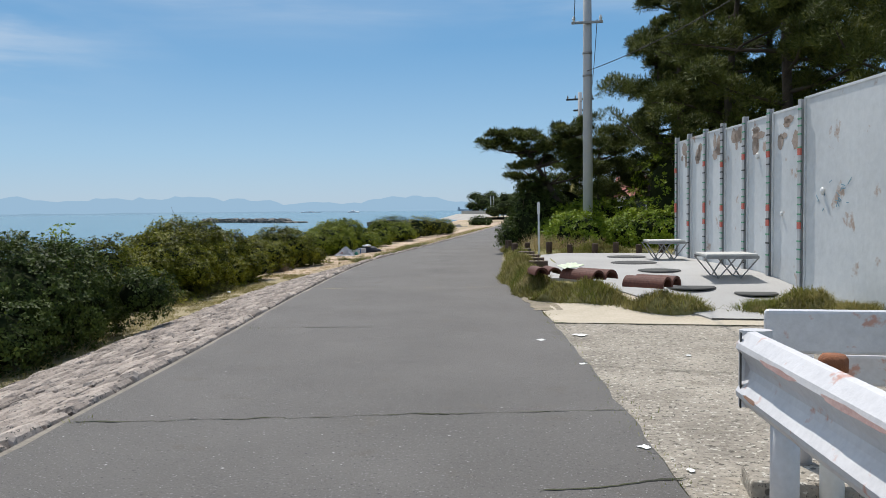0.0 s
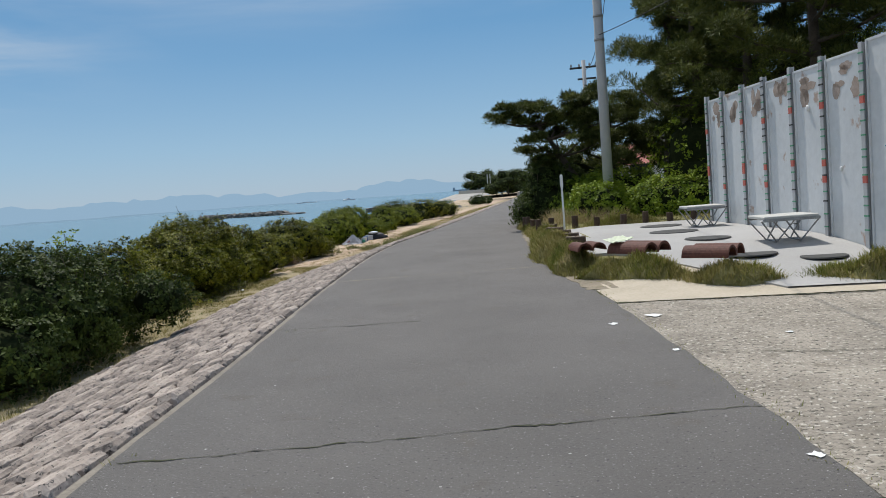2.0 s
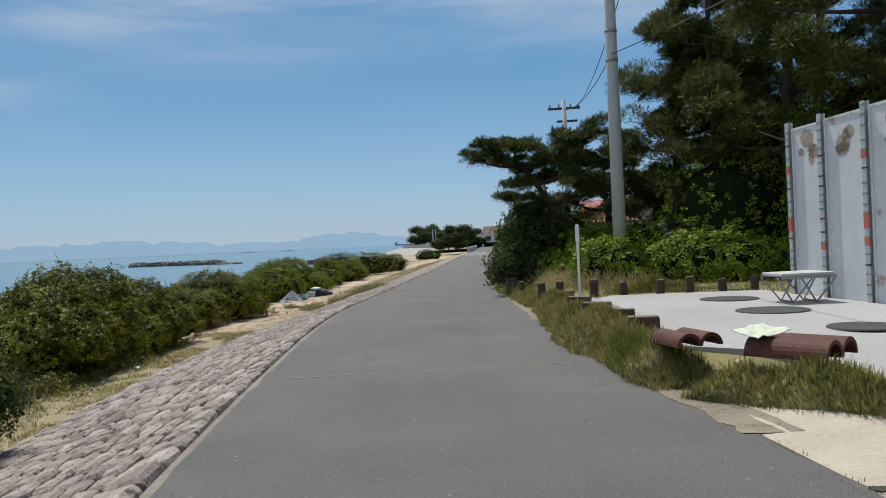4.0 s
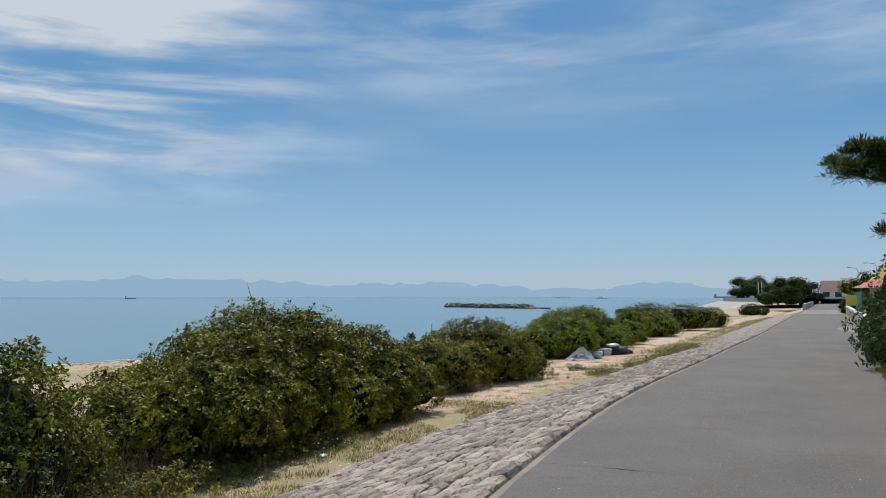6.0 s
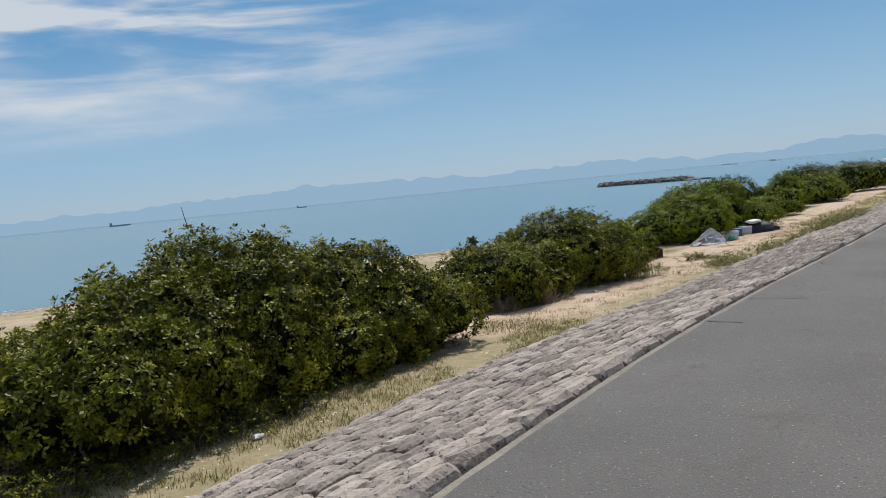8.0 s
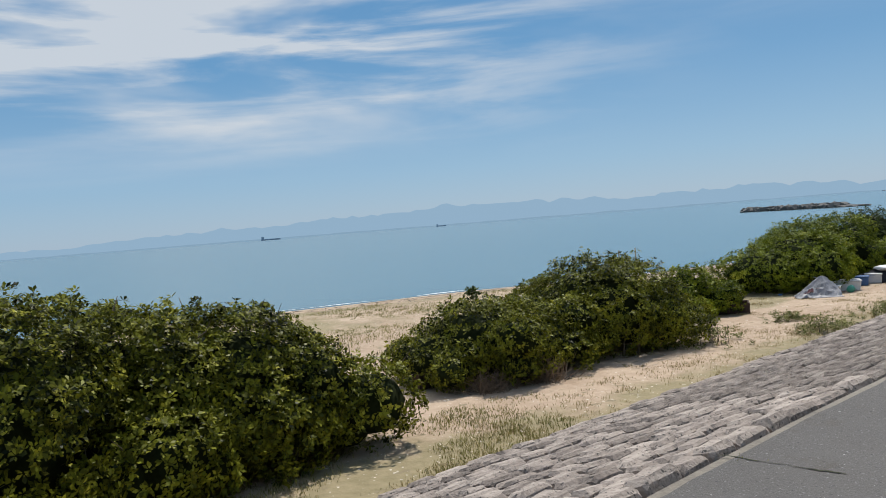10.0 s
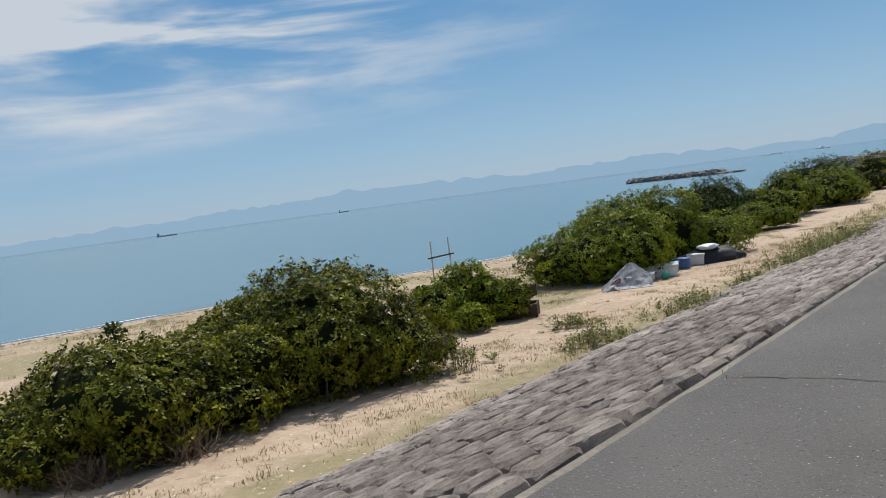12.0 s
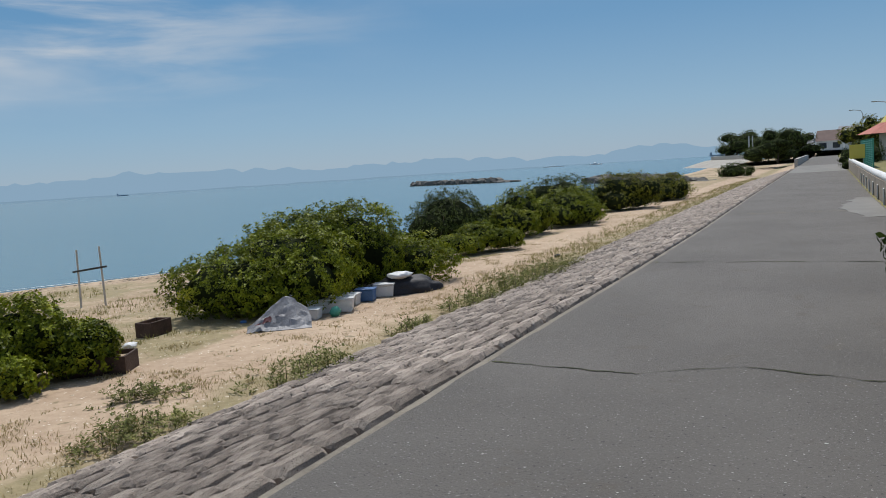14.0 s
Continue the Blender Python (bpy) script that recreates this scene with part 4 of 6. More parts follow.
M_BLADE = leaf_material("grass_blade", (0.13, 0.13, 0.032), (0.35, 0.30, 0.12), (0.40, 0.33, 0.17), 0.8)
M_BLADE_G = leaf_material("green_grass_blade", (0.085, 0.105, 0.020), (0.25, 0.25, 0.06), (0.31, 0.27, 0.11), 0.8)
M_BLADE_DRY = leaf_material("dry_grass_blade", (0.26, 0.20, 0.085), (0.50, 0.41, 0.23), (0.22, 0.22, 0.07), 0.85)
M_WEED = leaf_material("olive_weed", (0.09, 0.105, 0.03), (0.23, 0.23, 0.085), (0.30, 0.29, 0.10), 0.8)


def mound(name, line, width, height, seed, label, base=0.0):
    """A low grassy mound along a line, with its grass."""
    ob = thing(name, (0, 0, 0), label, "grass bank", kind="structure")
    rng = np.random.default_rng(seed)
    fine = []
    for (x0, y0), (x1, y1) in zip(line, line[1:]):
        n = max(2, int(math.hypot(x1 - x0, y1 - y0) / 0.15))
        fine += [(x0 + (x1 - x0) * i / n, y0 + (y1 - y0) * i / n) for i in range(n)]
    fine.append(line[-1])
    vs, fs, m, pts = [], [], 9, []
    for i, (x, y) in enumerate(fine):
        a, b = fine[max(i - 1, 0)], fine[min(i + 1, len(fine) - 1)]
        d = Vector((b[0] - a[0], b[1] - a[1], 0)).normalized()
        s = Vector((-d.y, d.x, 0))
        end = min(1.0, min(i, len(fine) - 1 - i) / 2.0 + 0.15)
        hh = height * end * (0.8 + 0.75 * noise.noise((x * 1.6, y * 1.6, seed)) + 0.35 * noise.noise((x * 4.1, y * 4.1, seed)))
        for k in range(m):
            u = k / (m - 1) * 2 - 1
            w = width * 0.5 * (0.85 + 0.55 * noise.noise((x * 1.5, y * 1.5, k * 0.6 + seed)))
            z = base + hh * (1 - abs(u) ** 2.2) - 0.03 + 0.04 * noise.noise((x * 5, y * 5, k)) * (1 - abs(u))
            p = Vector((x, y, 0)) + s * (u * w)
            vs.append((p.x, p.y, z))
    for i in range(len(fine) - 1):
        for k in range(m - 1):
            a = i * m + k
            fs.append((a, a + m, a + m + 1, a + 1))
    mesh_object("soil", vs, fs, M_GRASS, ob, smooth=True)
    V = np.array(vs)
    n = int(len(fine) * 0.15 * width * 3600)
    i = rng.integers(0, len(fine) - 1, n)
    k = rng.uniform(0, m - 1.001, n)
    t = rng.uniform(0, 1, n)
    k0 = k.astype(int)
    f = (k - k0)[:, None]
    a = V[i * m + k0] * (1 - f) + V[i * m + k0 + 1] * f
    b = V[(i + 1) * m + k0] * (1 - f) + V[(i + 1) * m + k0 + 1] * f
    P = a * (1 - t[:, None]) + b * t[:, None]
    dry = np.array([noise.noise((x * 0.9, y * 0.9, seed + 5)) for x, y, z in P]) + rng.normal(0, 0.18, n)
    tagged(quads_object("grass", blades(P[dry < -0.15], rng, 0.10, 0.006, 1.3), M_BLADE_G, ob), kind="stuff")
    tagged(quads_object("dry_grass", blades(P[dry >= -0.15], rng, 0.085, 0.006, 1.5), M_BLADE, ob), kind="stuff")
    return ob


mound("grass_bank", [(1.22, 18.0), (1.30, 16.3), (1.42, 14.8), (1.60, 13.4), (1.78, 12.2), (1.98, 11.0), (2.12, 10.4), (2.25, 10.05)], 0.85, 0.42, 3, "shaggy grass bank along the edge of the yard")
mound("grass_bank", [(2.35, 9.85), (2.75, 9.35), (3.2, 8.9), (3.6, 8.45), (4.1, 8.1), (4.6, 8.35)], 0.75, 0.32, 8, "shaggy grass bank around the rusty pipes")
mound("grass_bank", [(5.0, 8.5), (5.6, 8.05), (6.3, 7.6), (8.0, 7.3), (9.5, 7.2)], 0.9, 0.36, 12, "shaggy grass bank before the sheet wall")
mound("grass_bank", [(0.05, 26.0), (0.45, 23.0), (0.75, 20.8), (1.05, 18.8)], 0.8, 0.22, 14, "low grass verge beside the road")
mound("straw_heap", [(2.1, 17.7), (2.9, 17.9), (3.9, 17.8)], 0.8, 0.30, 17, "heap of dry cut grass behind the wooden stubs", 0.22)


def scatter_grass(name, n, area, height, mat, seed, label, keep=None, width=0.005):
    rng = np.random.default_rng(seed)
    pts = []
    x0, x1, y0, y1 = area
    while len(pts) < n:
        x, y = rng.uniform(x0, x1), rng.uniform(y0, y1)
        if keep and not keep(x, y):
            continue
        for _ in range(rng.integers(3, 9)):
            xx, yy = x + rng.normal(0, 0.05), y + rng.normal(0, 0.05)
            pts.append((xx, yy, ground_height(xx, yy) - 0.01))
    return tagged(quads_object(name, blades(pts, rng, height, width, 1.3), mat, None), label, "grass", kind="stuff")


def clumpy(scale, level, seed):
    return lambda x, y: noise.noise((x * scale, y * scale, seed)) + 0.4 * noise.noise((x * scale * 4, y * scale * 4, seed + 3)) > level


def beside_yard(x, y):
    return x > right_edge(y) + 0.5 and (y > 16.7 or x < 1.6)


def seaward(x, y):
    return x < left_edge(y) - STONE_W - 0.02


scatter_grass("grass", 9000, (0.4, 7.5, 16.6, 24), 0.09, M_BLADE, 31, "rough grass behind the yard", beside_yard)
scatter_grass("tall_grass", 3600, (0.9, 3.2, 18.9, 23), 0.34, M_BLADE_DRY, 32, "tall seeding grass around the utility pole", beside_yard, 0.004)
edge_near = clumpy(0.45, -0.22, 2)
scatter_grass("verge_grass", 42000, (-8.6, -4.0, 0, 24), 0.055, M_BLADE, 33, "short green and dry grass along the foot of the stones", lambda x, y: seaward(x, y) and x > left_edge(y) - STONE_W - 2.3 and edge_near(x, y))
scatter_grass("verge_grass", 12000, (-9.0, -5.6, 14, 48), 0.045, M_BLADE_DRY, 34, "thin dry grass along the foot of the stones", lambda x, y: seaward(x, y) and x > left_edge(y) - STONE_W - 1.5 and edge_near(x, y))
open_sand = clumpy(0.30, 0.02, 6)
scatter_grass("beach_grass", 16000, (-26, -8, 18, 62), 0.05, M_BLADE_DRY, 35, "thin yellowish grass in patches on the sand", lambda x, y: seaward(x, y) and x > shore_x(y) + 3.0 and open_sand(x, y))
tufts = clumpy(1.3, 0.30, 9)
scatter_grass("beach_tufts", 16000, (-11, -6.2, 20, 48), 0.04, M_BLADE_DRY, 39, "small dry tufts dotted over the sand", lambda x, y: seaward(x, y) and tufts(x, y), 0.006)
scatter_grass("beach_grass", 26000, (-24, -11, 26, 60), 0.08, M_BLADE, 36, "greenish grass in patches on the sand", lambda x, y: x > shore_x(y) + 2.5 and open_sand(x + 20, y))
scatter_grass("verge_grass", 14000, (-11, -6.5, 40, 100), 0.11, M_BLADE, 37, "greenish grass band above the far sand", lambda x, y: seaward(x, y) and x > left_edge(y) - STONE_W - 1.6)
crack_ends = ((-3.72, 31.3), (-3.5, 26.8), (-3.42, 24.3), (-3.42, 21.5), (-1.1, 6.35), (-0.34, 2.0), (3.38, 2.92), (-4.0, 37.1))
scatter_grass("edge_grass", 260, (-4.2, 3.6, 1, 38), 0.06, M_BLADE_G, 41, "small green tufts at the ends of the road cracks", lambda x, y: any(abs(x - a) < 0.10 and abs(y - b) < 0.06 for a, b in crack_ends))
scatter_grass("edge_grass", 1300, (2.2, 3.9, 0, 9), 0.05, M_BLADE_G, 38, "small grass tufts in the joint beside the road", lambda x, y: abs(x - right_edge(y)) < 0.05)

# ---- wooden stubs and blocks ----
M_STUB = material("dark_wood", (0.045, 0.028, 0.02), (0.13, 0.085, 0.06), 0.9, 3, 40, 0.6)
M_STUB_TOP = material("cut_wood", (0.14, 0.10, 0.07), (0.27, 0.21, 0.16), 0.9, 4, 60, 0.4)


def stub(x, y, z, h, r0, seed, lean=0):
    rr = random.Random(seed)
    ob = thing("wooden_stub", (x, y, z), "short dark wooden post stub in the grass", "wooden stub", "wooden stubs round the yard")
    n = 12
    vs, fs = [], []
    rad = [r0 * (1 + rr.uniform(-0.06, 0.06)) for _ in range(n)]
    for zz, s in ((-0.25, 1.0), (h - 0.015, 1.0), (h, 0.93)):
        vs += [(rad[k] * s * math.cos(2 * math.pi * k / n) + lean * zz, rad[k] * s * math.sin(2 * math.pi * k / n), zz) for k in range(n)]
    for i in range(2):
        for k in range(n):
            fs.append((i * n + k, i * n + (k + 1) % n, (i + 1) * n + (k + 1) % n, (i + 1) * n + k))
    mesh_object("trunk_piece", vs, fs, M_STUB, ob)
    mesh_object("cut_top", [(v[0], v[1], v[2]) for v in vs[2 * n:]], [tuple(range(n))], M_STUB_TOP, ob)
    return ob


for i, (x, y) in enumerate(((1.00, 17.9), (1.32, 17.7), (1.91, 17.2), (2.43, 17.15), (3.03, 17.0), (3.53, 17.0), (4.08, 17.0), (4.60, 17.0), (0.35, 22.3), (0.55, 21.6), (0.2, 23.0))):
    stub(x, y, 0.26, (0.31 if i < 8 else 0.16) + 0.03 * ((i * 7) % 3 - 1), 0.072, i, 0.04 * ((i * 5) % 3 - 1))
for i, (x, y, w) in enumerate(((1.36, 16.4, 0.15), (1.54, 15.0, 0.17), (1.72, 13.85, 0.19), (1.90, 12.75, 0.19), (2.06, 11.75, 0.17))):
    ob = thing("wooden_block", (x, y, 0.27), "dark wooden kerb block set in the grass bank", "wooden block", "wooden blocks along the yard", turn=-18 + 4 * i)
    bm = bmesh.new()
    box(bm, (-w, -0.10, -0.1), (w, 0.10, 0.20), 0.012)
    part("body", bm, M_STUB, ob)
    for k in range(4):
        bm = bmesh.new()
        box(bm, (-w + 0.01 + k * w / 2, -0.095, 0.203), (-w + k * w / 2 + w / 2 - 0.008, 0.095, 0.212), 0.002)
        part("top_board", bm, M_STUB_TOP, ob)

# ---- white marker post ----
ob = thing("marker_post", (1.66, 17.15, 0.22), "thin weathered white marker post with a small plate", "marker post")
bm = bmesh.new()
box(bm, (-0.022, -0.022, -0.2), (0.022, 0.022, 1.38), 0.006)
part("shaft", bm, M_WHITE, ob)
bm = bmesh.new()
box(bm, (-0.035, -0.034, 1.08), (0.035, -0.024, 1.36), 0.004)
part("plate", bm, M_WHITE, ob)

# ---- rusty half pipes ----
M_PIPE = material("glazed_rust", (0.055, 0.02, 0.015), (0.15, 0.058, 0.04), 0.7, 3, 30, 0.25, c3=(0.22, 0.10, 0.065), spots=0.64, spec=0.25)


def half_pipe(place, turn, length, r0, label):
    ob = thing("half_pipe", place, label, "drain pipe", "rusty half pipes on the bank", turn=turn)
    vs, fs, n = [], [], 14
    for x in (-length / 2, length / 2):
        for rad in (r0, r0 - 0.03):
            for k in range(n + 1):
                a = math.pi * k / n
                vs.append((x, rad * math.cos(a), 0.06 + rad * math.sin(a)))
    w = n + 1
    for k in range(n):
        fs += [(k, k + 1, 2 * w + k + 1, 2 * w + k), (w + k, 3 * w + k, 3 * w + k + 1, w + k + 1), (k, w + k, w + k + 1, k + 1), (2 * w + k, 2 * w + k + 1, 3 * w + k + 1, 3 * w + k)]
    fs += [(0, 2 * w, 3 * w, w), (n, w + n, 3 * w + n, 2 * w + n)]
    mesh_object("shell", vs, fs, M_PIPE, ob, smooth=False)
    return ob


half_pipe((2.16, 10.32, 0.30), -70, 0.50, 0.12, "dark rusty half-round pipe lying on the grass bank")
half_pipe((2.37, 10.40, 0.30), -70, 0.48, 0.115, "dark rusty half-round pipe beside its twin on the bank")
half_pipe((2.90, 9.38, 0.30), -42, 0.66, 0.15, "dark rusty half-round pipe with paper lying on it")
half_pipe((3.10, 9.60, 0.30), -42, 0.64, 0.145, "dark rusty half-round pipe behind its twin")
half_pipe((3.80, 8.42, 0.28), -30, 0.60, 0.15, "dark rusty half-round pipe by the yard entrance")
half_pipe((3.95, 8.68, 0.28), -30, 0.58, 0.145, "dark rusty half-round pipe behind its twin")
# crumpled greenish paper on a pipe
bm = bmesh.new()
bmesh.ops.create_grid(bm, x_segments=7, y_segments=6, size=0.16, matrix=pose(2.72, 9.58, 0.545, 4, -6, 25))
for v in bm.verts:
    v.co.z += 0.03 * noise.noise(v.co * 9) + 0.02 * noise.noise(v.co * 21)
r = bmesh.ops.extrude_face_region(bm, geom=list(bm.faces))
for g in r["geom"]:
    if isinstance(g, bmesh.types.BMVert):
        g.co.z += 0.006
ob = part("paper_sheet", bm, material("pale_green_paper", (0.48, 0.53, 0.34), (0.68, 0.71, 0.58), 0.8, 9, 30, 0.2))
tagged(ob, "crumpled pale green paper lying on a rusty pipe", "paper")
# ---- folding tables ----
M_TTOP = material("grey_tabletop", (0.42, 0.41, 0.38), (0.56, 0.55, 0.51), 0.6, 2, 40, 0.1, c3=(0.33, 0.31, 0.28), spots=0.66)


def table(place, turn, label, ln=1.35, wd=0.75, h=0.62):
    ob = thing("yard_table", place, label, "table", "tables in the yard", turn=turn)
    bm = bmesh.new()
    box(bm, (-ln / 2, -wd / 2, h - 0.045), (ln / 2, wd / 2, h), 0.012)
    part("tabletop", bm, M_TTOP, ob)
    for y in (-wd / 2 - 0.012, wd / 2 - 0.004):
        bm = bmesh.new()
        box(bm, (-ln / 2 - 0.012, y, h - 0.075), (ln / 2 + 0.012, y + 0.016, h - 0.03), 0.004)
        part("rim", bm, M_STEEL, ob)
    for sx in (-1, 1):
        for sy in (-1, 1):
            foot = Vector((sx * ln * 0.22, sy * wd * 0.30, 0.0))
            for dx in (-0.24, 0.24):
                v, f = tube_rings([foot, (foot.x + dx, sy * wd * 0.44, h - 0.06)], [0.012, 0.012], 6)
                mesh_object("leg", v, f, M_STEEL, ob)
    for sx in (-1, 1):
        v, f = tube_rings([(sx * ln * 0.22, -wd * 0.3, 0.012), (sx * ln * 0.22, wd * 0.3, 0.012)], [0.012, 0.012], 6)
        mesh_object("foot_bar", v, f, M_STEEL, ob)
    return ob


table((5.12, 10.45, yard_rise(10.45) + 0.02), 8, "grey yard table on splayed thin metal legs", 0.78, 0.70, 0.38)
table((4.45, 14.2, yard_rise(14.2) + 0.02), 8, "grey yard table on splayed thin metal legs, near the wall end", 0.72, 0.62, 0.40)

# ---- roadside steel rail ----


def w_beam(name, a, b, z, parent, label=""):
    """A corrugated guard beam from a to b, its two ridges towards the road."""
    a, b = Vector((*a, 0)), Vector((*b, 0))
    d = (b - a).normalized()
    s = Vector((d.y, -d.x, 0))
    if s.x > 0:
        s = -s
    prof = [(0.0, 0.18), (0.03, 0.175), (0.075, 0.125), (0.08, 0.10), (0.03, 0.03), (0.02, 0.0), (0.03, -0.03), (0.08, -0.10), (0.075, -0.125), (0.03, -0.175), (0.0, -0.18)]
    vs, fs = [], []
    for p in (a, b):
        for off in (0.0, -0.006):
            for o, h in prof:
                q = p + s * (o + off)
                vs.append((q.x, q.y, z + h * (1.0 if off == 0 else 0.985)))
    n = len(prof)
    for k in range(n - 1):
        fs += [(k, k + 1, 2 * n + k + 1, 2 * n + k), (n + k, 3 * n + k, 3 * n + k + 1, n + k + 1), (k, n + k, n + k + 1, k + 1), (2 * n + k, 2 * n + k + 1, 3 * n + k + 1, 3 * n + k)]
    return mesh_object(name, vs, fs, M_RAIL, parent)


M_RAIL = material("chipped_white_paint", (0.50, 0.49, 0.50), (0.66, 0.65, 0.66), 0.45, 2.2, 30, 0.15, c3=(0.52, 0.30, 0.24), spots=0.60)
rail = thing("guard_rail", (0.98, 1.25, 0), "white painted guard rail with rust and pinkish worn patches", "guard rail")
w_beam("beam", (2.90, -0.15), (3.46, -4.3), 0.665, rail)
bm = bmesh.new()
bmesh.ops.create_cone(bm, segments=16, radius1=0.10, radius2=0.10, depth=0.36, cap_ends=True, matrix=pose(2.915, -0.13, 0.665) @ Matrix.Diagonal((0.75, 0.5, 1, 1)))
part("end_cap", bm, M_RAIL, rail, "rounded white end cap with a dark seam")
bm = bmesh.new()
box(bm, (2.836, -0.20, 0.49), (2.842, -0.175, 0.84), 0.0)
part("seam", bm, M_DARK, rail)
for k, t in enumerate((0.02, 0.52, 0.98)):
    x, y = 3.0 + t * 0.54, -0.22 - t * 4.0
    v, f = tube_rings([(x, y, -0.1), (x, y, 0.64)], [0.062, 0.062], 18)
    mesh_object("post", v, f, M_RAIL, rail, smooth=True)
M_RUST_LIGHT = material("thin_orange_rust", (0.40, 0.17, 0.08), (0.62, 0.42, 0.32), 0.85, 9, 40, 0.3)
M_PINK = material("pinkish_worn_paint", (0.52, 0.30, 0.26), (0.68, 0.50, 0.46), 0.7, 7, 40, 0.2)
for u, ln, zz, mt, lab in ((0.13, 0.17, 0.565, M_RUST_LIGHT, "orange rust stain"), (0.34, 0.42, 0.765, M_PINK, "pinkish worn paint"), (0.95, 0.5, 0.765, M_PINK, "pinkish worn paint"), (1.5, 0.6, 0.565, M_PINK, "pinkish worn paint")):
    vs, n = [], 26
    for i in range(n):
        a = 2 * math.pi * i / n
        k = 1 + 0.5 * noise.noise((math.cos(a) * 1.7, math.sin(a) * 1.7, u * 9))
        d = u + ln / 2 + ln / 2 * math.cos(a) * k
        vs.append((2.90 + 0.134 * d - 0.0815, -0.15 - 0.991 * d, zz + 0.011 * math.sin(a) * k))
    ob = mesh_object("stain", vs, [tuple(range(n))], mt, rail)
    ob["label"] = lab
rail2 = thing("guard_rail", (0.98, 1.25, 0), "white guard rail across the drain beside the road", "guard rail")
for z0, z1, y0 in ((0.62, 0.86, 0.0), (0.40, 0.58, 0.25)):
    bm = bmesh.new()
    box(bm, (3.08 if z0 > 0.5 else 3.5, 0.52 + y0, z0), (6.8, 0.58 + y0, z1), 0.02)
    part("beam", bm, M_RAIL, rail2)
for x in (3.3, 5.0, 6.6):
    v, f = tube_rings([(x, 0.64, -0.1), (x, 0.64, 0.62)], [0.055, 0.055], 14)
    mesh_object("post", v, f, M_RAIL, rail2, smooth=True)
bollard = thing("rusty_post", (4.26, 1.22, 0.0), "stubby steel post with a rusted cap", "post")
v, f = tube_rings([(0, 0, -0.1), (0, 0, 0.64)], [0.055, 0.055], 14)
mesh_object("shaft", v, f, M_WHITE, bollard, smooth=True)
v, f = tube_rings([(0, 0, 0.641), (0, 0, 0.70), (0, 0, 0.72)], [0.066, 0.066, 0.05], 14)
mesh_object("cap", v, f, M_RUST, bollard, smooth=True)
bm = bmesh.new()
box(bm, (3.90, 1.23, -0.3), (9.0, 1.53, 0.09), 0.02)
tagged(part("kerb_1", bm, M_APRON), "worn concrete drain kerb beside the road", "kerb", kind="structure")
bm = bmesh.new()
box(bm, (3.84, -2.75, -0.3), (4.9, 1.21, 0.012), 0.02)
tagged(part("kerb_2", bm, M_APRON), "concrete footing under the guard rail", "kerb", kind="structure")

# ---- hedge and vines at the grove ----
VINES = [
    (2.5, 20.6, 0.15, 1.6, 2.0, 1.25, 90, 1700, 0.10, "bright green vine-covered shrub behind the stubs"),
    (4.7, 20.7, 0.15, 1.6, 3.0, 1.30, 0, 2600, 0.10, "leafy green hedge below the pines"),
    (7.3, 20.3, 0.15, 1.8, 3.0, 1.45, 0, 2200, 0.10, "leafy green hedge beside the wall end"),
    (2.3, 24.0, 0.15, 2.2, 1.9, 1.55, 10, 2800, 0.10, "tangle of green vines under the bent pine"),
    (0.95, 25.4, 0.10, 2.8, 1.8, 2.45, 0, 4200, 0.09, "dark leafy shrub at the road edge under the pine"),
    (0.95, 28.4, 0.10, 3.4, 2.2, 3.0, 0, 2200, 0.10, "dark leafy shrub at the road edge"),
    (3.4, 25.4, 0.15, 2.6, 3.0, 1.7, 0, 2000, 0.11, "green vines and shrubs behind the utility pole"),
    (6.4, 26.0, 0.15, 3.0, 5.0, 2.2, 0, 2200, 0.12, "shady undergrowth in the pine grove"),
    (10.0, 23.0, 0.15, 4.0, 5.0, 2.6, 0, 2400, 0.12, "shady undergrowth in the pine grove"),
    (6.9, 23.6, 0.15, 2.6, 2.6, 5.2, 0, 3600, 0.12, "tall vines hanging over a shaded pine trunk"),
    (9.4, 21.8, 0.15, 2.8, 2.8, 5.6, 0, 3600, 0.12, "tall vines hanging over a shaded pine trunk"),
]
for i, (x, y, z, ln, wd, ht, tn, cnt, lf, lab) in enumerate(VINES):
    rng = np.random.default_rng(300 + i)
    dark = i in (4, 5, 7, 8)
    bush("shrub", (x, y, z), heap(rng, ln, wd, ht, 5, tn), int(cnt * 1.5), 340 + i, lab, M_LEAF_DARK if dark else M_IVY, lf, "shrubs below the pines", 10, 0, "shrub", 6)

# ---- things on the beach ----


def on_sand(x, y):
    return ground_height(x, y)


M_PALE = material("bleached_wood", (0.40, 0.37, 0.32), (0.60, 0.57, 0.52), 0.85, 4, 40, 0.2)
fr = thing("pole_frame", (-16.15, 37.35, on_sand(-16.1, 37.3)), "two thin pale poles joined by a crossbar, stuck in the sand", "pole frame", turn=25)
for x, h, ln in ((-0.28, 1.25, 0.03), (0.28, 1.3, -0.02)):
    v, f = tube_rings([(x, 0, -0.2), (x + ln, 0, h)], [0.025, 0.02], 7)
    mesh_object("upright", v, f, M_PALE, fr)
v, f = tube_rings([(-0.36, -0.03, 0.78), (0.40, -0.03, 0.86)], [0.022, 0.022], 7)
mesh_object("crossbar", v, f, M_DARK, fr)

M_BOX = material("dark_brown_board", (0.035, 0.022, 0.017), (0.10, 0.06, 0.045), 0.85, 3, 30, 0.4)


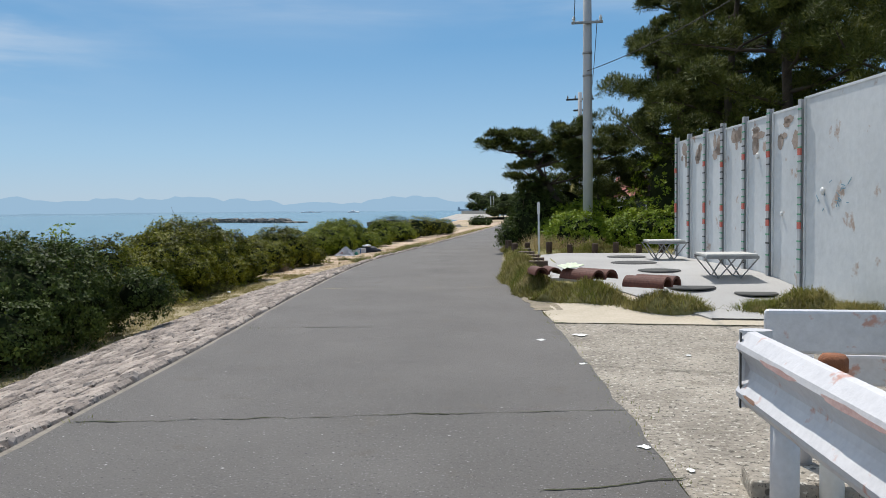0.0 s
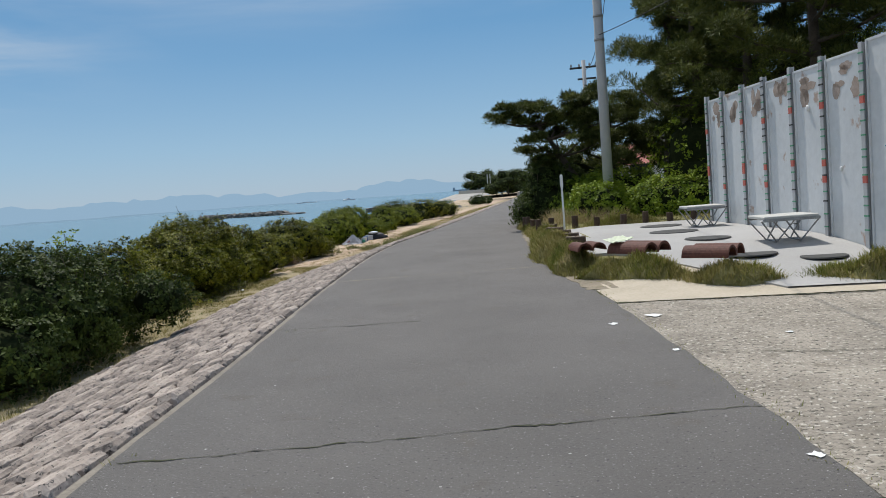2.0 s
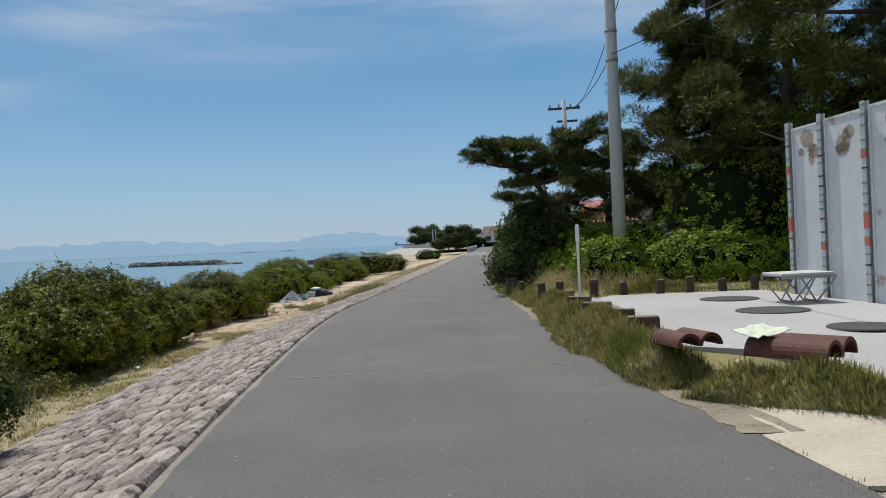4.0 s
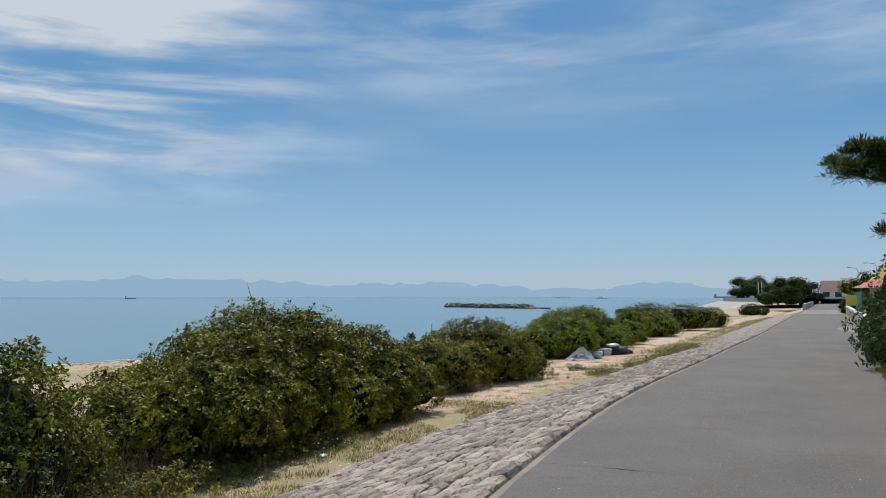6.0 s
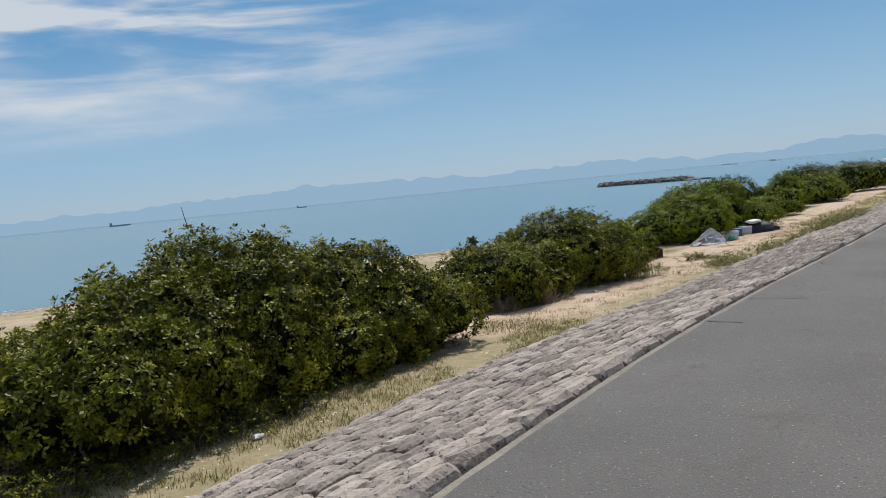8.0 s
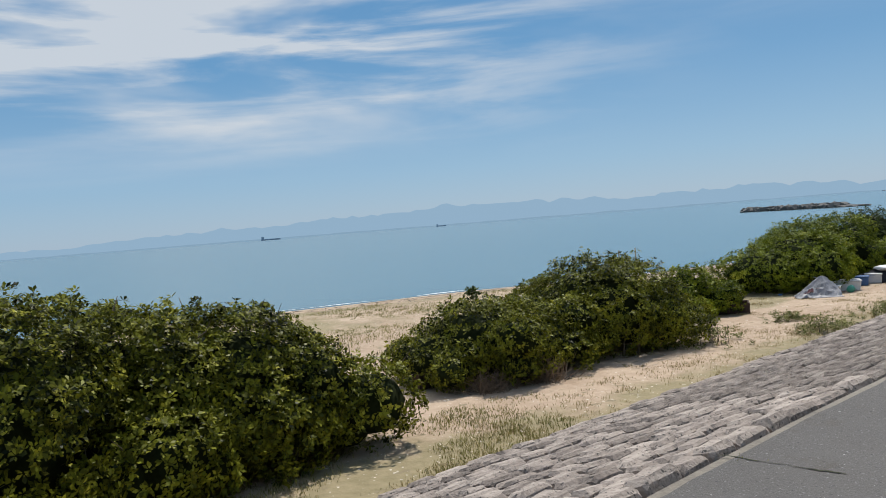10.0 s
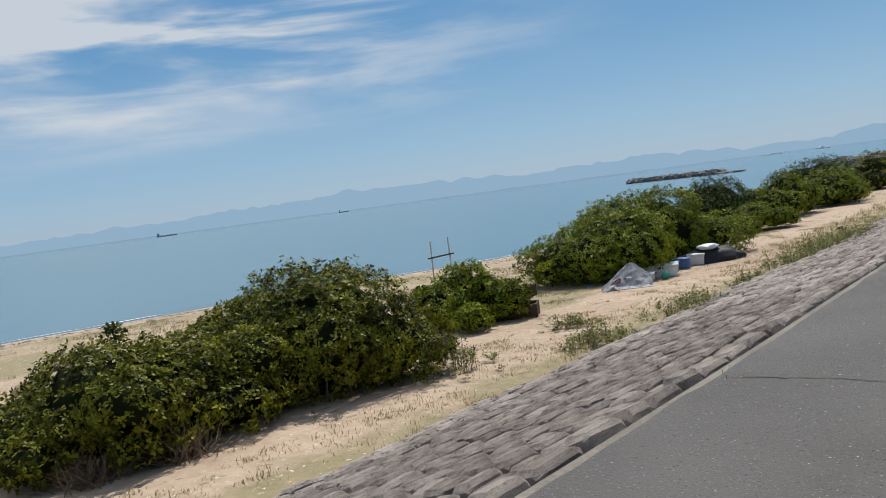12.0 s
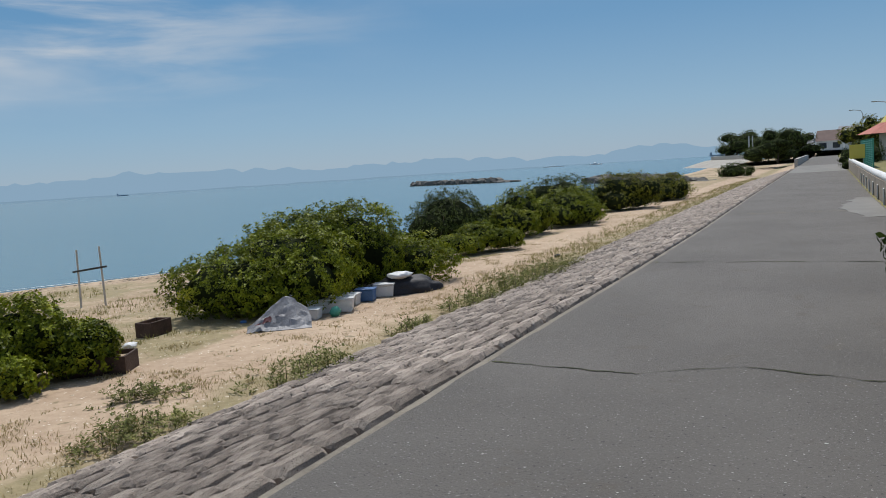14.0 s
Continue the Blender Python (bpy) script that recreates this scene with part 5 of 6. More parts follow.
def planter(x, y, turn, ln, label):
    ob = thing("planter_box", (x, y, on_sand(x, y)), label, "planter box", "brown boxes by the bushes", turn=turn)
    for lo, hi in (((-ln / 2, -0.26, -0.1), (ln / 2, -0.23, 0.24)), ((-ln / 2, 0.23, -0.1), (ln / 2, 0.26, 0.24)), ((-ln / 2, -0.229, -0.1), (-ln / 2 + 0.03, 0.229, 0.24)), ((ln / 2 - 0.03, -0.229, -0.1), (ln / 2, 0.229, 0.24))):
        bm = bmesh.new()
        box(bm, lo, hi, 0.006)
        part("board", bm, M_BOX, ob)
    bm = bmesh.new()
    box(bm, (-ln / 2 + 0.031, -0.228, -0.1), (ln / 2 - 0.031, 0.228, 0.18))
    part("soil", bm, M_GROUND, ob)
    return ob


planter(-10.05, 32.75, 32, 0.8, "dark brown wooden planter box on the sand")
planter(-9.75, 29.9, 28, 0.9, "dark brown wooden box at the foot of a bush")
planter(-11.5, 34.9, 10, 0.3, "dark brown wooden box half in the bush")
planter(-10.1, 24.4, 20, 0.16, "small dark box at the foot of a bush")

# tarpaulin pitched like a low tent
tarp = thing("tarpaulin", (-9.55, 35.7, on_sand(-9.7, 35.6)), "grey tarpaulin pitched like a low tent, stained red and blue", "tarpaulin", turn=38)
M_TARP = material("grey_tarpaulin", (0.15, 0.15, 0.165), (0.36, 0.36, 0.37), 0.55, 3.5, 26, 0.35)
bm = bmesh.new()
bmesh.ops.create_grid(bm, x_segments=22, y_segments=16, size=0.5)
for v in bm.verts:
    x, y = v.co.x * 2, v.co.y * 2
    ridge_h = 0.52 * max(0.0, 1 - abs(y - 0.1 - 0.3 * x) * 1.0) * max(0.0, 1 - 0.75 * abs(x - 0.25))
    fold = 0.05 * noise.noise((x * 2.5, y * 5, 1)) + 0.03 * noise.noise((x * 7, y * 9, 1))
    v.co = Vector((x * 0.50 * (1 - 0.25 * max(0, y)), y * 0.36, max(0.012, ridge_h + fold)))
r = bmesh.ops.extrude_face_region(bm, geom=list(bm.faces))
for g in r["geom"]:
    if isinstance(g, bmesh.types.BMVert):
        g.co.z += 0.008
part("sheet", bm, M_TARP, tarp)
M_STAIN = material("dull_red_print", (0.16, 0.06, 0.06), (0.26, 0.12, 0.11), 0.6, 6, 30, 0.2)
for (x, y, rx, ry, mt) in ((-0.18, -0.19, 0.07, 0.045, M_STAIN), (0.02, -0.12, 0.08, 0.05, M_STAIN), (-0.30, -0.30, 0.06, 0.03, M_STAIN)):
    vs = []
    for a in np.linspace(0, 5.8, 14):
        px, py = x + rx * math.cos(a) * (1 + 0.3 * noise.noise((a, x, 0))), y + ry * math.sin(a)
        best = min((v for v in tarp.children[0].data.vertices), key=lambda v: (v.co.x - px) ** 2 + (v.co.y - py) ** 2 - v.co.z * 0.001)
        vs.append((px, py, best.co.z + 0.02))
    mesh_object("print_patch", vs, [tuple(range(14))], mt, tarp)

# tubs, cooler boxes, folding chair frame
M_TUB = material("white_plastic", (0.60, 0.61, 0.62), (0.74, 0.75, 0.76), 0.45, 4, 30, 0.08)
M_BLUE = material("blue_plastic", (0.05, 0.12, 0.30), (0.09, 0.20, 0.42), 0.45, 4, 30, 0.08)
M_BLACK = material("black_vinyl", (0.010, 0.010, 0.014), (0.03, 0.03, 0.036), 0.65, 3, 30, 0.3)


def tub(x, y, turn, ln, wd, h, mat, label, lid=False):
    ob = thing("storage_tub", (x, y, on_sand(x, y)), label, "storage tub", "tubs on the sand", turn=turn)
    bm = bmesh.new()
    box(bm, (-ln / 2, -wd / 2, 0), (ln / 2, wd / 2, h), 0.02)
    for v in bm.verts:
        k = 0.90 + 0.10 * clamp01(v.co.z / h)
        v.co.x *= k
        v.co.y *= k
    part("body", bm, mat, ob)
    bm = bmesh.new()
    box(bm, (-ln / 2 - 0.012, -wd / 2 - 0.012, h + 0.001), (ln / 2 + 0.012, wd / 2 + 0.012, h + (0.03 if lid else 0.015)), 0.006)
    part("lid" if lid else "rim", bm, mat, ob)
    return ob


tub(-9.55, 36.45, 20, 0.40, 0.30, 0.17, M_TUB, "low white plastic tub on the sand")
tub(-9.60, 37.15, 30, 0.80, 0.42, 0.22, M_TUB, "long white plastic fish box on the sand", True)
tub(-9.68, 37.85, 15, 0.30, 0.28, 0.19, M_TUB, "small white plastic box on the sand", True)
tub(-9.62, 38.25, 20, 0.36, 0.30, 0.22, M_BLUE, "blue plastic box between the white ones")
tub(-9.52, 38.75, 25, 0.38, 0.30, 0.22, M_TUB, "grey-white plastic box on the sand", True)
ch = thing("folding_chair", (-9.95, 36.8, on_sand(-9.9, 36.8)), "bare folding chair frame with a sagging pale seat", "folding chair", turn=35)
for x in (-0.2, 0.2):
    for a, b in (((x, -0.18, 0), (x, 0.16, 0.62)), ((x, 0.18, 0), (x, -0.16, 0.40))):
        v, f = tube_rings([a, b], [0.011, 0.011], 6)
        mesh_object("leg", v, f, M_STEEL, ch)
bm = bmesh.new()
box(bm, (-0.2, -0.16, 0.37), (0.2, 0.12, 0.385), 0.004)
part("seat", bm, M_TUB, ch)
bm = bmesh.new()
box(bm, (-0.2, 0.13, 0.45), (0.2, 0.145, 0.60), 0.004)
part("backrest", bm, M_TTOP, ch)
bt = thing("plastic_bottle", (-9.25, 36.75, on_sand(-9.2, 36.7)), "green plastic float lying on the sand", "float")
v, f = tube_rings([(0, 0, 0.0), (0, 0, 0.05), (0.04, 0, 0.12), (0.05, 0, 0.17)], [0.05, 0.09, 0.09, 0.03], 12)
mesh_object("body", v, f, material("sea_green_plastic", (0.05, 0.28, 0.20), (0.10, 0.40, 0.30), 0.4, 5, 30, 0.0), bt, smooth=True)

# black covered heap
hp = thing("covered_heap", (-9.35, 39.15, on_sand(-9.2, 39.6)), "low heap under black vinyl with a white cloth on top", "covered heap", turn=35)
bm = bmesh.new()
bmesh.ops.create_icosphere(bm, subdivisions=4, radius=1.0)
for v in bm.verts:
    k = 1 + 0.16 * noise.noise(v.co * 2.2) + 0.07 * noise.noise(v.co * 6)
    v.co = Vector((0.75 * v.co.x * k, 0.36 * v.co.y * k, max(-0.05, 0.34 * v.co.z * k)))
part("cover", bm, M_BLACK, hp, smooth=True)
bm = bmesh.new()
bmesh.ops.create_icosphere(bm, subdivisions=3, radius=1.0)
for v in bm.verts:
    k = 1 + 0.3 * noise.noise(v.co * 2.0) + 0.15 * noise.noise(v.co * 5)
    v.co = Vector((-0.05 + 0.24 * v.co.x * k, -0.1 + 0.2 * v.co.y * k, 0.36 + 0.07 * v.co.z * k))
part("cloth", bm, M_TUB, hp, "crumpled white cloth", smooth=True)

# weeds at the foot of the stones
WEEDS = [(-7.1, 30.85, 0.5, 0.30), (-6.8, 33.2, 0.7, 0.34), (-6.8, 37.4, 0.7, 0.32), (-6.75, 38.6, 0.9, 0.36), (-6.7, 39.9, 0.9, 0.36), (-6.7, 41.2, 0.8, 0.32), (-7.1, 35.8, 0.4, 0.25), (-8.3, 31.9, 0.35, 0.2), (-8.45, 29.2, 0.6, 0.45)]
for i, (x, y, s, h) in enumerate(WEEDS):
    rng = np.random.default_rng(500 + i)
    ob = thing("weed_plant", (x, y, on_sand(x, y) - 0.02), "bushy grey-green weed at the foot of the stones", "weed", "weeds along the revetment")
    n = int(160 * s)
    base = np.stack([rng.normal(0, s * 0.42, n), rng.normal(0, s * 0.6, n), np.zeros(n)], 1)
    tall = h * np.exp(-(base[:, 0] ** 2 + base[:, 1] ** 2) / s ** 2) * rng.uniform(0.5, 1.15, n)
    cen, nor, st = [], [], []
    for b, t in zip(base, tall):
        lean = rng.normal(0, 0.10, 2)
        for u in (0.35, 0.6, 0.8, 1.0):
            cen.append((b[0] + lean[0] * u, b[1] + lean[1] * u, t * u))
            nor.append((lean[0], lean[1], 0.7))
    quads_object("leaves", leaf_cloud(np.array(cen), np.array(nor), rng, 0.055, 0.40, 5, 1.0), M_WEED, ob)
    tw = [tube_rings([(b[0], b[1], 0), (b[0], b[1], t)], [0.006, 0.003], 3) for b, t in zip(base[::3], tall[::3])]
    v, f = joined(tw)
    tagged(mesh_object("stalks", v, f, M_TWIG, ob), kind="stuff")
# dry brown twiggy plant at the foot of a bush
for x, y, s in ((-8.75, 25.6, 0.45), (-9.0, 24.7, 0.4), (-7.9, 15.4, 0.6)):
    rng = np.random.default_rng(int(-x * 100))
    ob = thing("dry_shrub", (x, y, on_sand(x, y) - 0.02), "dead brown twiggy shrub beside a green bush", "dry shrub")
    tw = []
    for _ in range(160):
        a = rng.normal(0, 0.12, 3) * np.array([1, 1, 0])
        d = rng.normal(0, 1, 3)
        d[2] = abs(d[2]) + 0.4
        d = d / np.linalg.norm(d) * s * rng.uniform(0.6, 1.1)
        tw.append(tube_rings([a, a + d * 0.6 + rng.normal(0, 0.04, 3), a + d], [0.007, 0.005, 0.002], 3))
    v, f = joined(tw)
    tagged(mesh_object("twigs", v, f, material("dead_twig", (0.12, 0.085, 0.055), (0.26, 0.19, 0.13), 0.9, 4, 30, 0.2), ob), kind="stuff")
# tall single shoots above the bushes
for x, y, h, s in ((-10.45, 25.75, 1.30, 0.12), (-9.9, 14.2, 1.75, 0.34), (-9.6, 14.7, 1.55, 0.3), (-8.2, 12.4, 2.0, 0.22)):
    rng = np.random.default_rng(int(-x * 77))
    ob = thing("leafy_shoot", (x, y, on_sand(x, y)), "single upright leafy shoot above the bush", "shoot", "shoots above the bushes")
    v, f = tube_rings([(0, 0, -0.05), (0.03, 0.02, h * 0.6), (0.04, 0, h)], [0.016, 0.012, 0.006], 5)
    mesh_object("stem", v, f, M_TWIG, ob)
    n = 60
    z = h * rng.uniform(0.55, 1.02, n)
    cen = np.stack([rng.normal(0.03, s * 0.5, n), rng.normal(0, s * 0.5, n), z], 1)
    quads_object("leaves", leaf_cloud(cen, rng.normal(0, 0.5, (n, 3)) + np.array([0, 0, 0.6]), rng, 0.09, 0.45, 5), M_IVY if s > 0.2 else M_LEAF_DARK, ob)
# litter
for i, (x, y, s, mt, lab) in enumerate(((-6.9, 17.6, 0.05, M_TUB, "scrap of white litter in the grass"), (-11.0, 34.0, 0.09, M_TUB, "white plastic bag caught by a box"), (-10.6, 36.0, 0.05, M_BLUE, "scrap of blue litter on the sand"), (-8.2, 44.6, 0.08, M_BLACK, "dark driftwood lump on the sand"))):
    bm = bmesh.new()
    bmesh.ops.create_icosphere(bm, subdivisions=2, radius=1.0)
    z = on_sand(x, y)
    for v in bm.verts:
        k = 1 + 0.4 * noise.noise(v.co * 2 + Vector((i, 0, 0)))
        v.co = Vector((x + s * v.co.x * k, y + 1.3 * s * v.co.y * k, z + 0.4 * s + 0.6 * s * v.co.z * k))
    tagged(part("litter", bm, mt), lab, "litter")
# wrack line and foam at the water
rng = np.random.default_rng(9)
q = []
for _ in range(2600):
    y = rng.uniform(15, 75)
    x = shore_x(y) + 1.0 + abs(rng.normal(0, 0.9))
    s, a = rng.uniform(0.02, 0.07), rng.uniform(0, 6.28)
    z = ground_height(x, y) + 0.012
    for k in range(4):
        q.append((x + s * math.cos(a + k * 1.57) * (1.8 if k % 2 else 0.7), y + s * math.sin(a + k * 1.57), z + 0.01 * (k == 1)))
tagged(quads_object("wrack", np.array(q), M_TWIG, None), "dark line of weed and driftwood bits on the sand", "driftwood", kind="stuff")
M_FOAM = material("foam", (0.75, 0.78, 0.80), (0.85, 0.86, 0.87), 0.7, 4, 30, 0.2)
vs, fs = [], []
ys = np.arange(10, 80, 0.25)
for y in ys:
    e = shore_x(y) - 0.1 + 0.25 * noise.noise((y * 0.35, 1, 0))
    w = 0.22 * max(0.08, 0.35 + noise.noise((y * 0.5, 5, 0)))
    vs += [(e - w, y, SEA + 0.006), (e + w * 0.3, y, SEA + 0.010)]
fs = [(2 * i, 2 * i + 1, 2 * i + 3, 2 * i + 2) for i in range(len(ys) - 1)]
tagged(mesh_object("foam_line", vs, fs, M_FOAM), "thin white foam line at the water's edge", "foam", kind="structure")

# ---- breakwaters, boats ----
M_ROCK = material("dark_rock", (0.075, 0.072, 0.066), (0.19, 0.18, 0.165), 0.95, 0.9, 8, 0.9)


def rock_bank(name, a, b, width, height, seed, label, n=120):
    ob = thing(name, (0, 0, 0), label, "breakwater")
    rr = random.Random(seed)
    pieces = []
    for i in range(n):
        t = (i + rr.random()) / n
        x, y = a[0] + (b[0] - a[0]) * t, a[1] + (b[1] - a[1]) * t
        ox, oy = rr.uniform(-0.5, 0.5) * width, rr.uniform(-0.5, 0.5) * width
        s = width * rr.uniform(0.28, 0.5)
        v, f = STONE_DATA[rr.randrange(10)]
        m = np.array(Euler((rr.uniform(0, 3), rr.uniform(0, 3), rr.uniform(0, 3))).to_matrix())
        h = height * rr.uniform(0.7, 1.05) * (0.4 if t > 0.85 else 1)
        pieces.append((v @ m.T * np.array([s * 1.5, s * 1.5, h]) + np.array([x + ox, y + oy, SEA + h * 0.32]), f))
    v, f = joined(pieces)
    tagged(mesh_object("rocks", v, f, M_ROCK, ob), kind="stuff")
    return ob


jt = rock_bank("breakwater", (-99, 192), (-64, 171.5), 2.4, 1.1, 3, "low dark rock breakwater lying in the sea", 160)
bm = bmesh.new()
d = Vector((35 * 0.78, -20.5 * 0.78, 0))
m = Matrix.Translation((-98, 191.4, SEA)) @ Matrix.Rotation(math.atan2(d.y, d.x), 4, "Z")
box(bm, (0, -0.8, -0.5), (d.length, 0.8, 0.95), 0.05, m)
part("crest_slab", bm, M_ROCK, jt)
rock_bank("breakwater", (-34, 128), (-20, 112), 2.6, 1.0, 6, "grey rocky groyne at the far end of the beach", 90)
rock_bank("breakwater", (-27, 118), (-15, 104), 1.6, 0.7, 7, "low grey rocks on the far beach", 60)


def ship(x, y, ln, turn, label, h=3.0):
    ob = thing("ship", (x, y, SEA), label, "ship", "ships on the sea", turn=turn)
    bm = bmesh.new()
    box(bm, (-ln / 2, -ln * 0.07, -1), (ln / 2, ln * 0.07, h * 0.5), 0.3)
    for v in bm.verts:
        if v.co.x > ln * 0.3:
            v.co.y *= 0.4
    part("hull", bm, M_SHIP, ob)
    bm = bmesh.new()
    box(bm, (-ln / 2 + 1, -ln * 0.05, h * 0.5), (-ln / 2 + ln * 0.14, ln * 0.05, h * 1.3), 0.2)
    part("deckhouse", bm, M_SHIP, ob)


# hull colour paled towards blue, so it carries the haze of distance
M_SHIP = material("hazy_hull", (0.27, 0.34, 0.41), (0.34, 0.41, 0.48), 0.8, 1, 5, 0.0)
for az, dist, ln, h in ((62, 2600, 60, 9), (50, 2800, 34, 7), (9.5, 2500, 52, 9)):
    ship(-math.sin(radians(az)) * dist, math.cos(radians(az)) * dist, ln, az, "dark far cargo ship on the hazy sea", h)
for az, dist, ln in ((17.5, 1500, 22), (20.5, 2400, 60)):
    ob = thing("motorboat", (-math.sin(radians(az)) * dist, math.cos(radians(az)) * dist, SEA), "small white boat far out on the sea", "boat", "boats on the sea", turn=az)
    bm = bmesh.new()
    box(bm, (-ln / 2, -2, -0.5), (ln / 2, 2, 2.0), 0.4)
    box(bm, (-ln * 0.2, -1.5, 2.0), (ln * 0.1, 1.5, 4.0), 0.3)
    part("hull", bm, M_TUB, ob)

# thin twiggy scrub before the large bush
for i, (x, y, rx, ry, h, lab) in enumerate(((-7.75, 13.5, 1.0, 1.2, 1.35, "thin twiggy scrub with few leaves on the verge"), (-8.7, 15.2, 0.7, 0.8, 1.15, "thin half-bare scrub at the end of the large bush"), (-7.3, 15.4, 0.5, 1.0, 0.35, "low yellow-green plants before the bush"), (-7.4, 17.6, 0.4, 1.6, 0.30, "low yellow-green plants before the bush"))):
    rng = np.random.default_rng(820 + i)
    ob = thing("scrub", (x, y, on_sand(x, y) - 0.02), lab, "scrub", "scrub before the large bush")
    n = (420 if i == 0 else 95) if h > 0.6 else 150
    base = np.stack([rng.normal(0, rx * 0.45, n), rng.normal(0, ry * 0.45, n), np.zeros(n)], 1)
    tw, cen, nor = [], [], []
    for b in base:
        up = h * math.exp(-(b[0] / rx) ** 2 - (b[1] / ry) ** 2) * rng.uniform(0.4, 1.1)
        ln = rng.normal(0, 0.22 * h, 2)
        tip = b + np.array([ln[0], ln[1], up])
        mid = (b + tip) / 2 + rng.normal(0, 0.05, 3)
        tw.append(tube_rings([b, mid, tip], [0.009, 0.006, 0.003], 3))
        for u in (0.3, 0.55, 0.75, 0.9, 1.0):
            cen.append(b + (tip - b) * u + rng.normal(0, 0.05, 3))
            nor.append((ln[0], ln[1], 0.5))
    quads_object("leaves", leaf_cloud(np.array(cen), np.array(nor), rng, 0.05, 0.42, 5, 1.0), M_LEAF_DARK if i == 0 else M_LEAF, ob)
    v, f = joined(tw)
    tagged(mesh_object("stems", v, f, M_TWIG, ob), kind="stuff")

# ---- far end of the road ----
EYE = Vector((-1.14, 26.0, 1.43))


def far_at(sx, sz, y):
    """A place at the given y on the line of sight whose slopes, per metre of y, are known from the last stretch of the walk."""
    d = y - EYE.y
    return EYE.x + sx * d, EYE.z + sz * d


M_HOUSE = material("house_wall", (0.52, 0.52, 0.50), (0.66, 0.66, 0.64), 0.85, 0.6, 20, 0.1)
M_ROOF_G = material("grey_roof", (0.16, 0.16, 0.17), (0.26, 0.26, 0.28), 0.8, 0.8, 12, 0.3)
M_ROOF_R = material("brown_roof", (0.09, 0.055, 0.048), (0.15, 0.095, 0.085), 0.8, 0.8, 12, 0.3)
M_ROOF_O = material("red_roof", (0.36, 0.11, 0.085), (0.48, 0.18, 0.14), 0.8, 0.8, 12, 0.3)
M_PANE = material("window_glass", (0.02, 0.025, 0.03), (0.05, 0.06, 0.07), 0.12, 1, 5, 0.0, spec=0.6)


def house(x0, x1, y0, y1, base, eave, ridge_z, roof_mat, label, along="x", wall_mat=None):
    ob = thing("house", ((x0 + x1) / 2, y0, base), label, "house", "far houses")
    w, d, h, rz = x1 - x0, y1 - y0, eave - base, ridge_z - base
    bm = bmesh.new()
    box(bm, (-w / 2, 0, -0.5), (w / 2, d, h))
    part("wall", bm, wall_mat or M_HOUSE, ob)
    o = w * 0.06
    if along == "x":
        vs = [(-w / 2 - o, -o, h), (w / 2 + o, -o, h), (w / 2 + o, d + o, h), (-w / 2 - o, d + o, h), (-w / 2 - o * 0.2, d / 2, rz), (w / 2 + o * 0.2, d / 2, rz)]
        fs = [(0, 1, 5, 4), (2, 3, 4, 5), (1, 2, 5), (3, 0, 4), (3, 2, 1, 0)]
    else:
        vs = [(-w / 2 - o, -o, h), (w / 2 + o, -o, h), (w / 2 + o, d + o, h), (-w / 2 - o, d + o, h), (0, -o, rz), (0, d + o, rz)]
        fs = [(0, 4, 5, 3), (1, 2, 5, 4), (0, 1, 4), (2, 3, 5), (3, 2, 1, 0)]
    mesh_object("roof", vs, fs, roof_mat, ob)
    n = max(2, int(w / 3))
    for k in range(n):
        cx = -w / 2 + (k + 0.5) * w / n
        bm = bmesh.new()
        box(bm, (cx - 0.7, -0.04, h * 0.45), (cx + 0.7, -0.005, h * 0.45 + 1.2))
        win = part("window", bm, M_PANE, ob)
        bm = bmesh.new()
        box(bm, (cx - 0.76, -0.06, h * 0.45 - 0.08), (cx + 0.76, -0.02, h * 0.45 - 0.005))
        part("sill", bm, M_WHITE, win)
    return ob


house(-16.9, -13.2, 206, 212, 0.0, 2.6, 4.6, M_ROOF_G, "white far house with a grey roof", "x")
house(-13.0, -7.9, 214, 222, 0.0, 2.9, 5.2, M_ROOF_R, "far house with a brown roof")
house(-9.5, -5.0, 232, 240, 0.0, 4.6, 6.2, M_ROOF_G, "taller far house with a grey roof")
house(6.4, 11.6, 41, 47, 0.1, 2.9, 4.5, material("slate_roof", (0.045, 0.045, 0.05), (0.09, 0.09, 0.095), 0.9, 0.8, 12, 0.3, spec=0.1), "grey-roofed house in the shade of the pines", "x", material("brown_wall", (0.10, 0.095, 0.085), (0.17, 0.16, 0.145), 0.9, 0.8, 20, 0.1))
house(4.4, 9.4, 58, 64, 0.1, 2.3, 3.9, M_ROOF_O, "small red-roofed building seen through the pines")

M_PATCH = material("old_concrete", (0.15, 0.145, 0.135), (0.24, 0.23, 0.215), 0.9, 0.6, 30, 0.3)
# pale concrete stretch of the road and parapets
conc = strip("pavement", lambda y: left_edge(y) + 0.05, lambda y: right_edge(y) - 0.05, list(np.arange(80, 102.1, 1.0)), 0.006, M_PATCH, 4, skirt=0.02)
tagged(conc, "pale concrete patch in the far road", "road patch", kind="structure")
conc = strip("pavement", ragged(lambda y: right_edge(y) - 0.9 + 0.12 * abs(y - 47), 0.3, 71), lambda y: right_edge(y) - 0.03, list(np.arange(44.0, 51.1, 0.25)), 0.006, M_PATCH, 4, skirt=0.02)
tagged(conc, "pale concrete patch beside the low wall", "road patch", kind="structure")


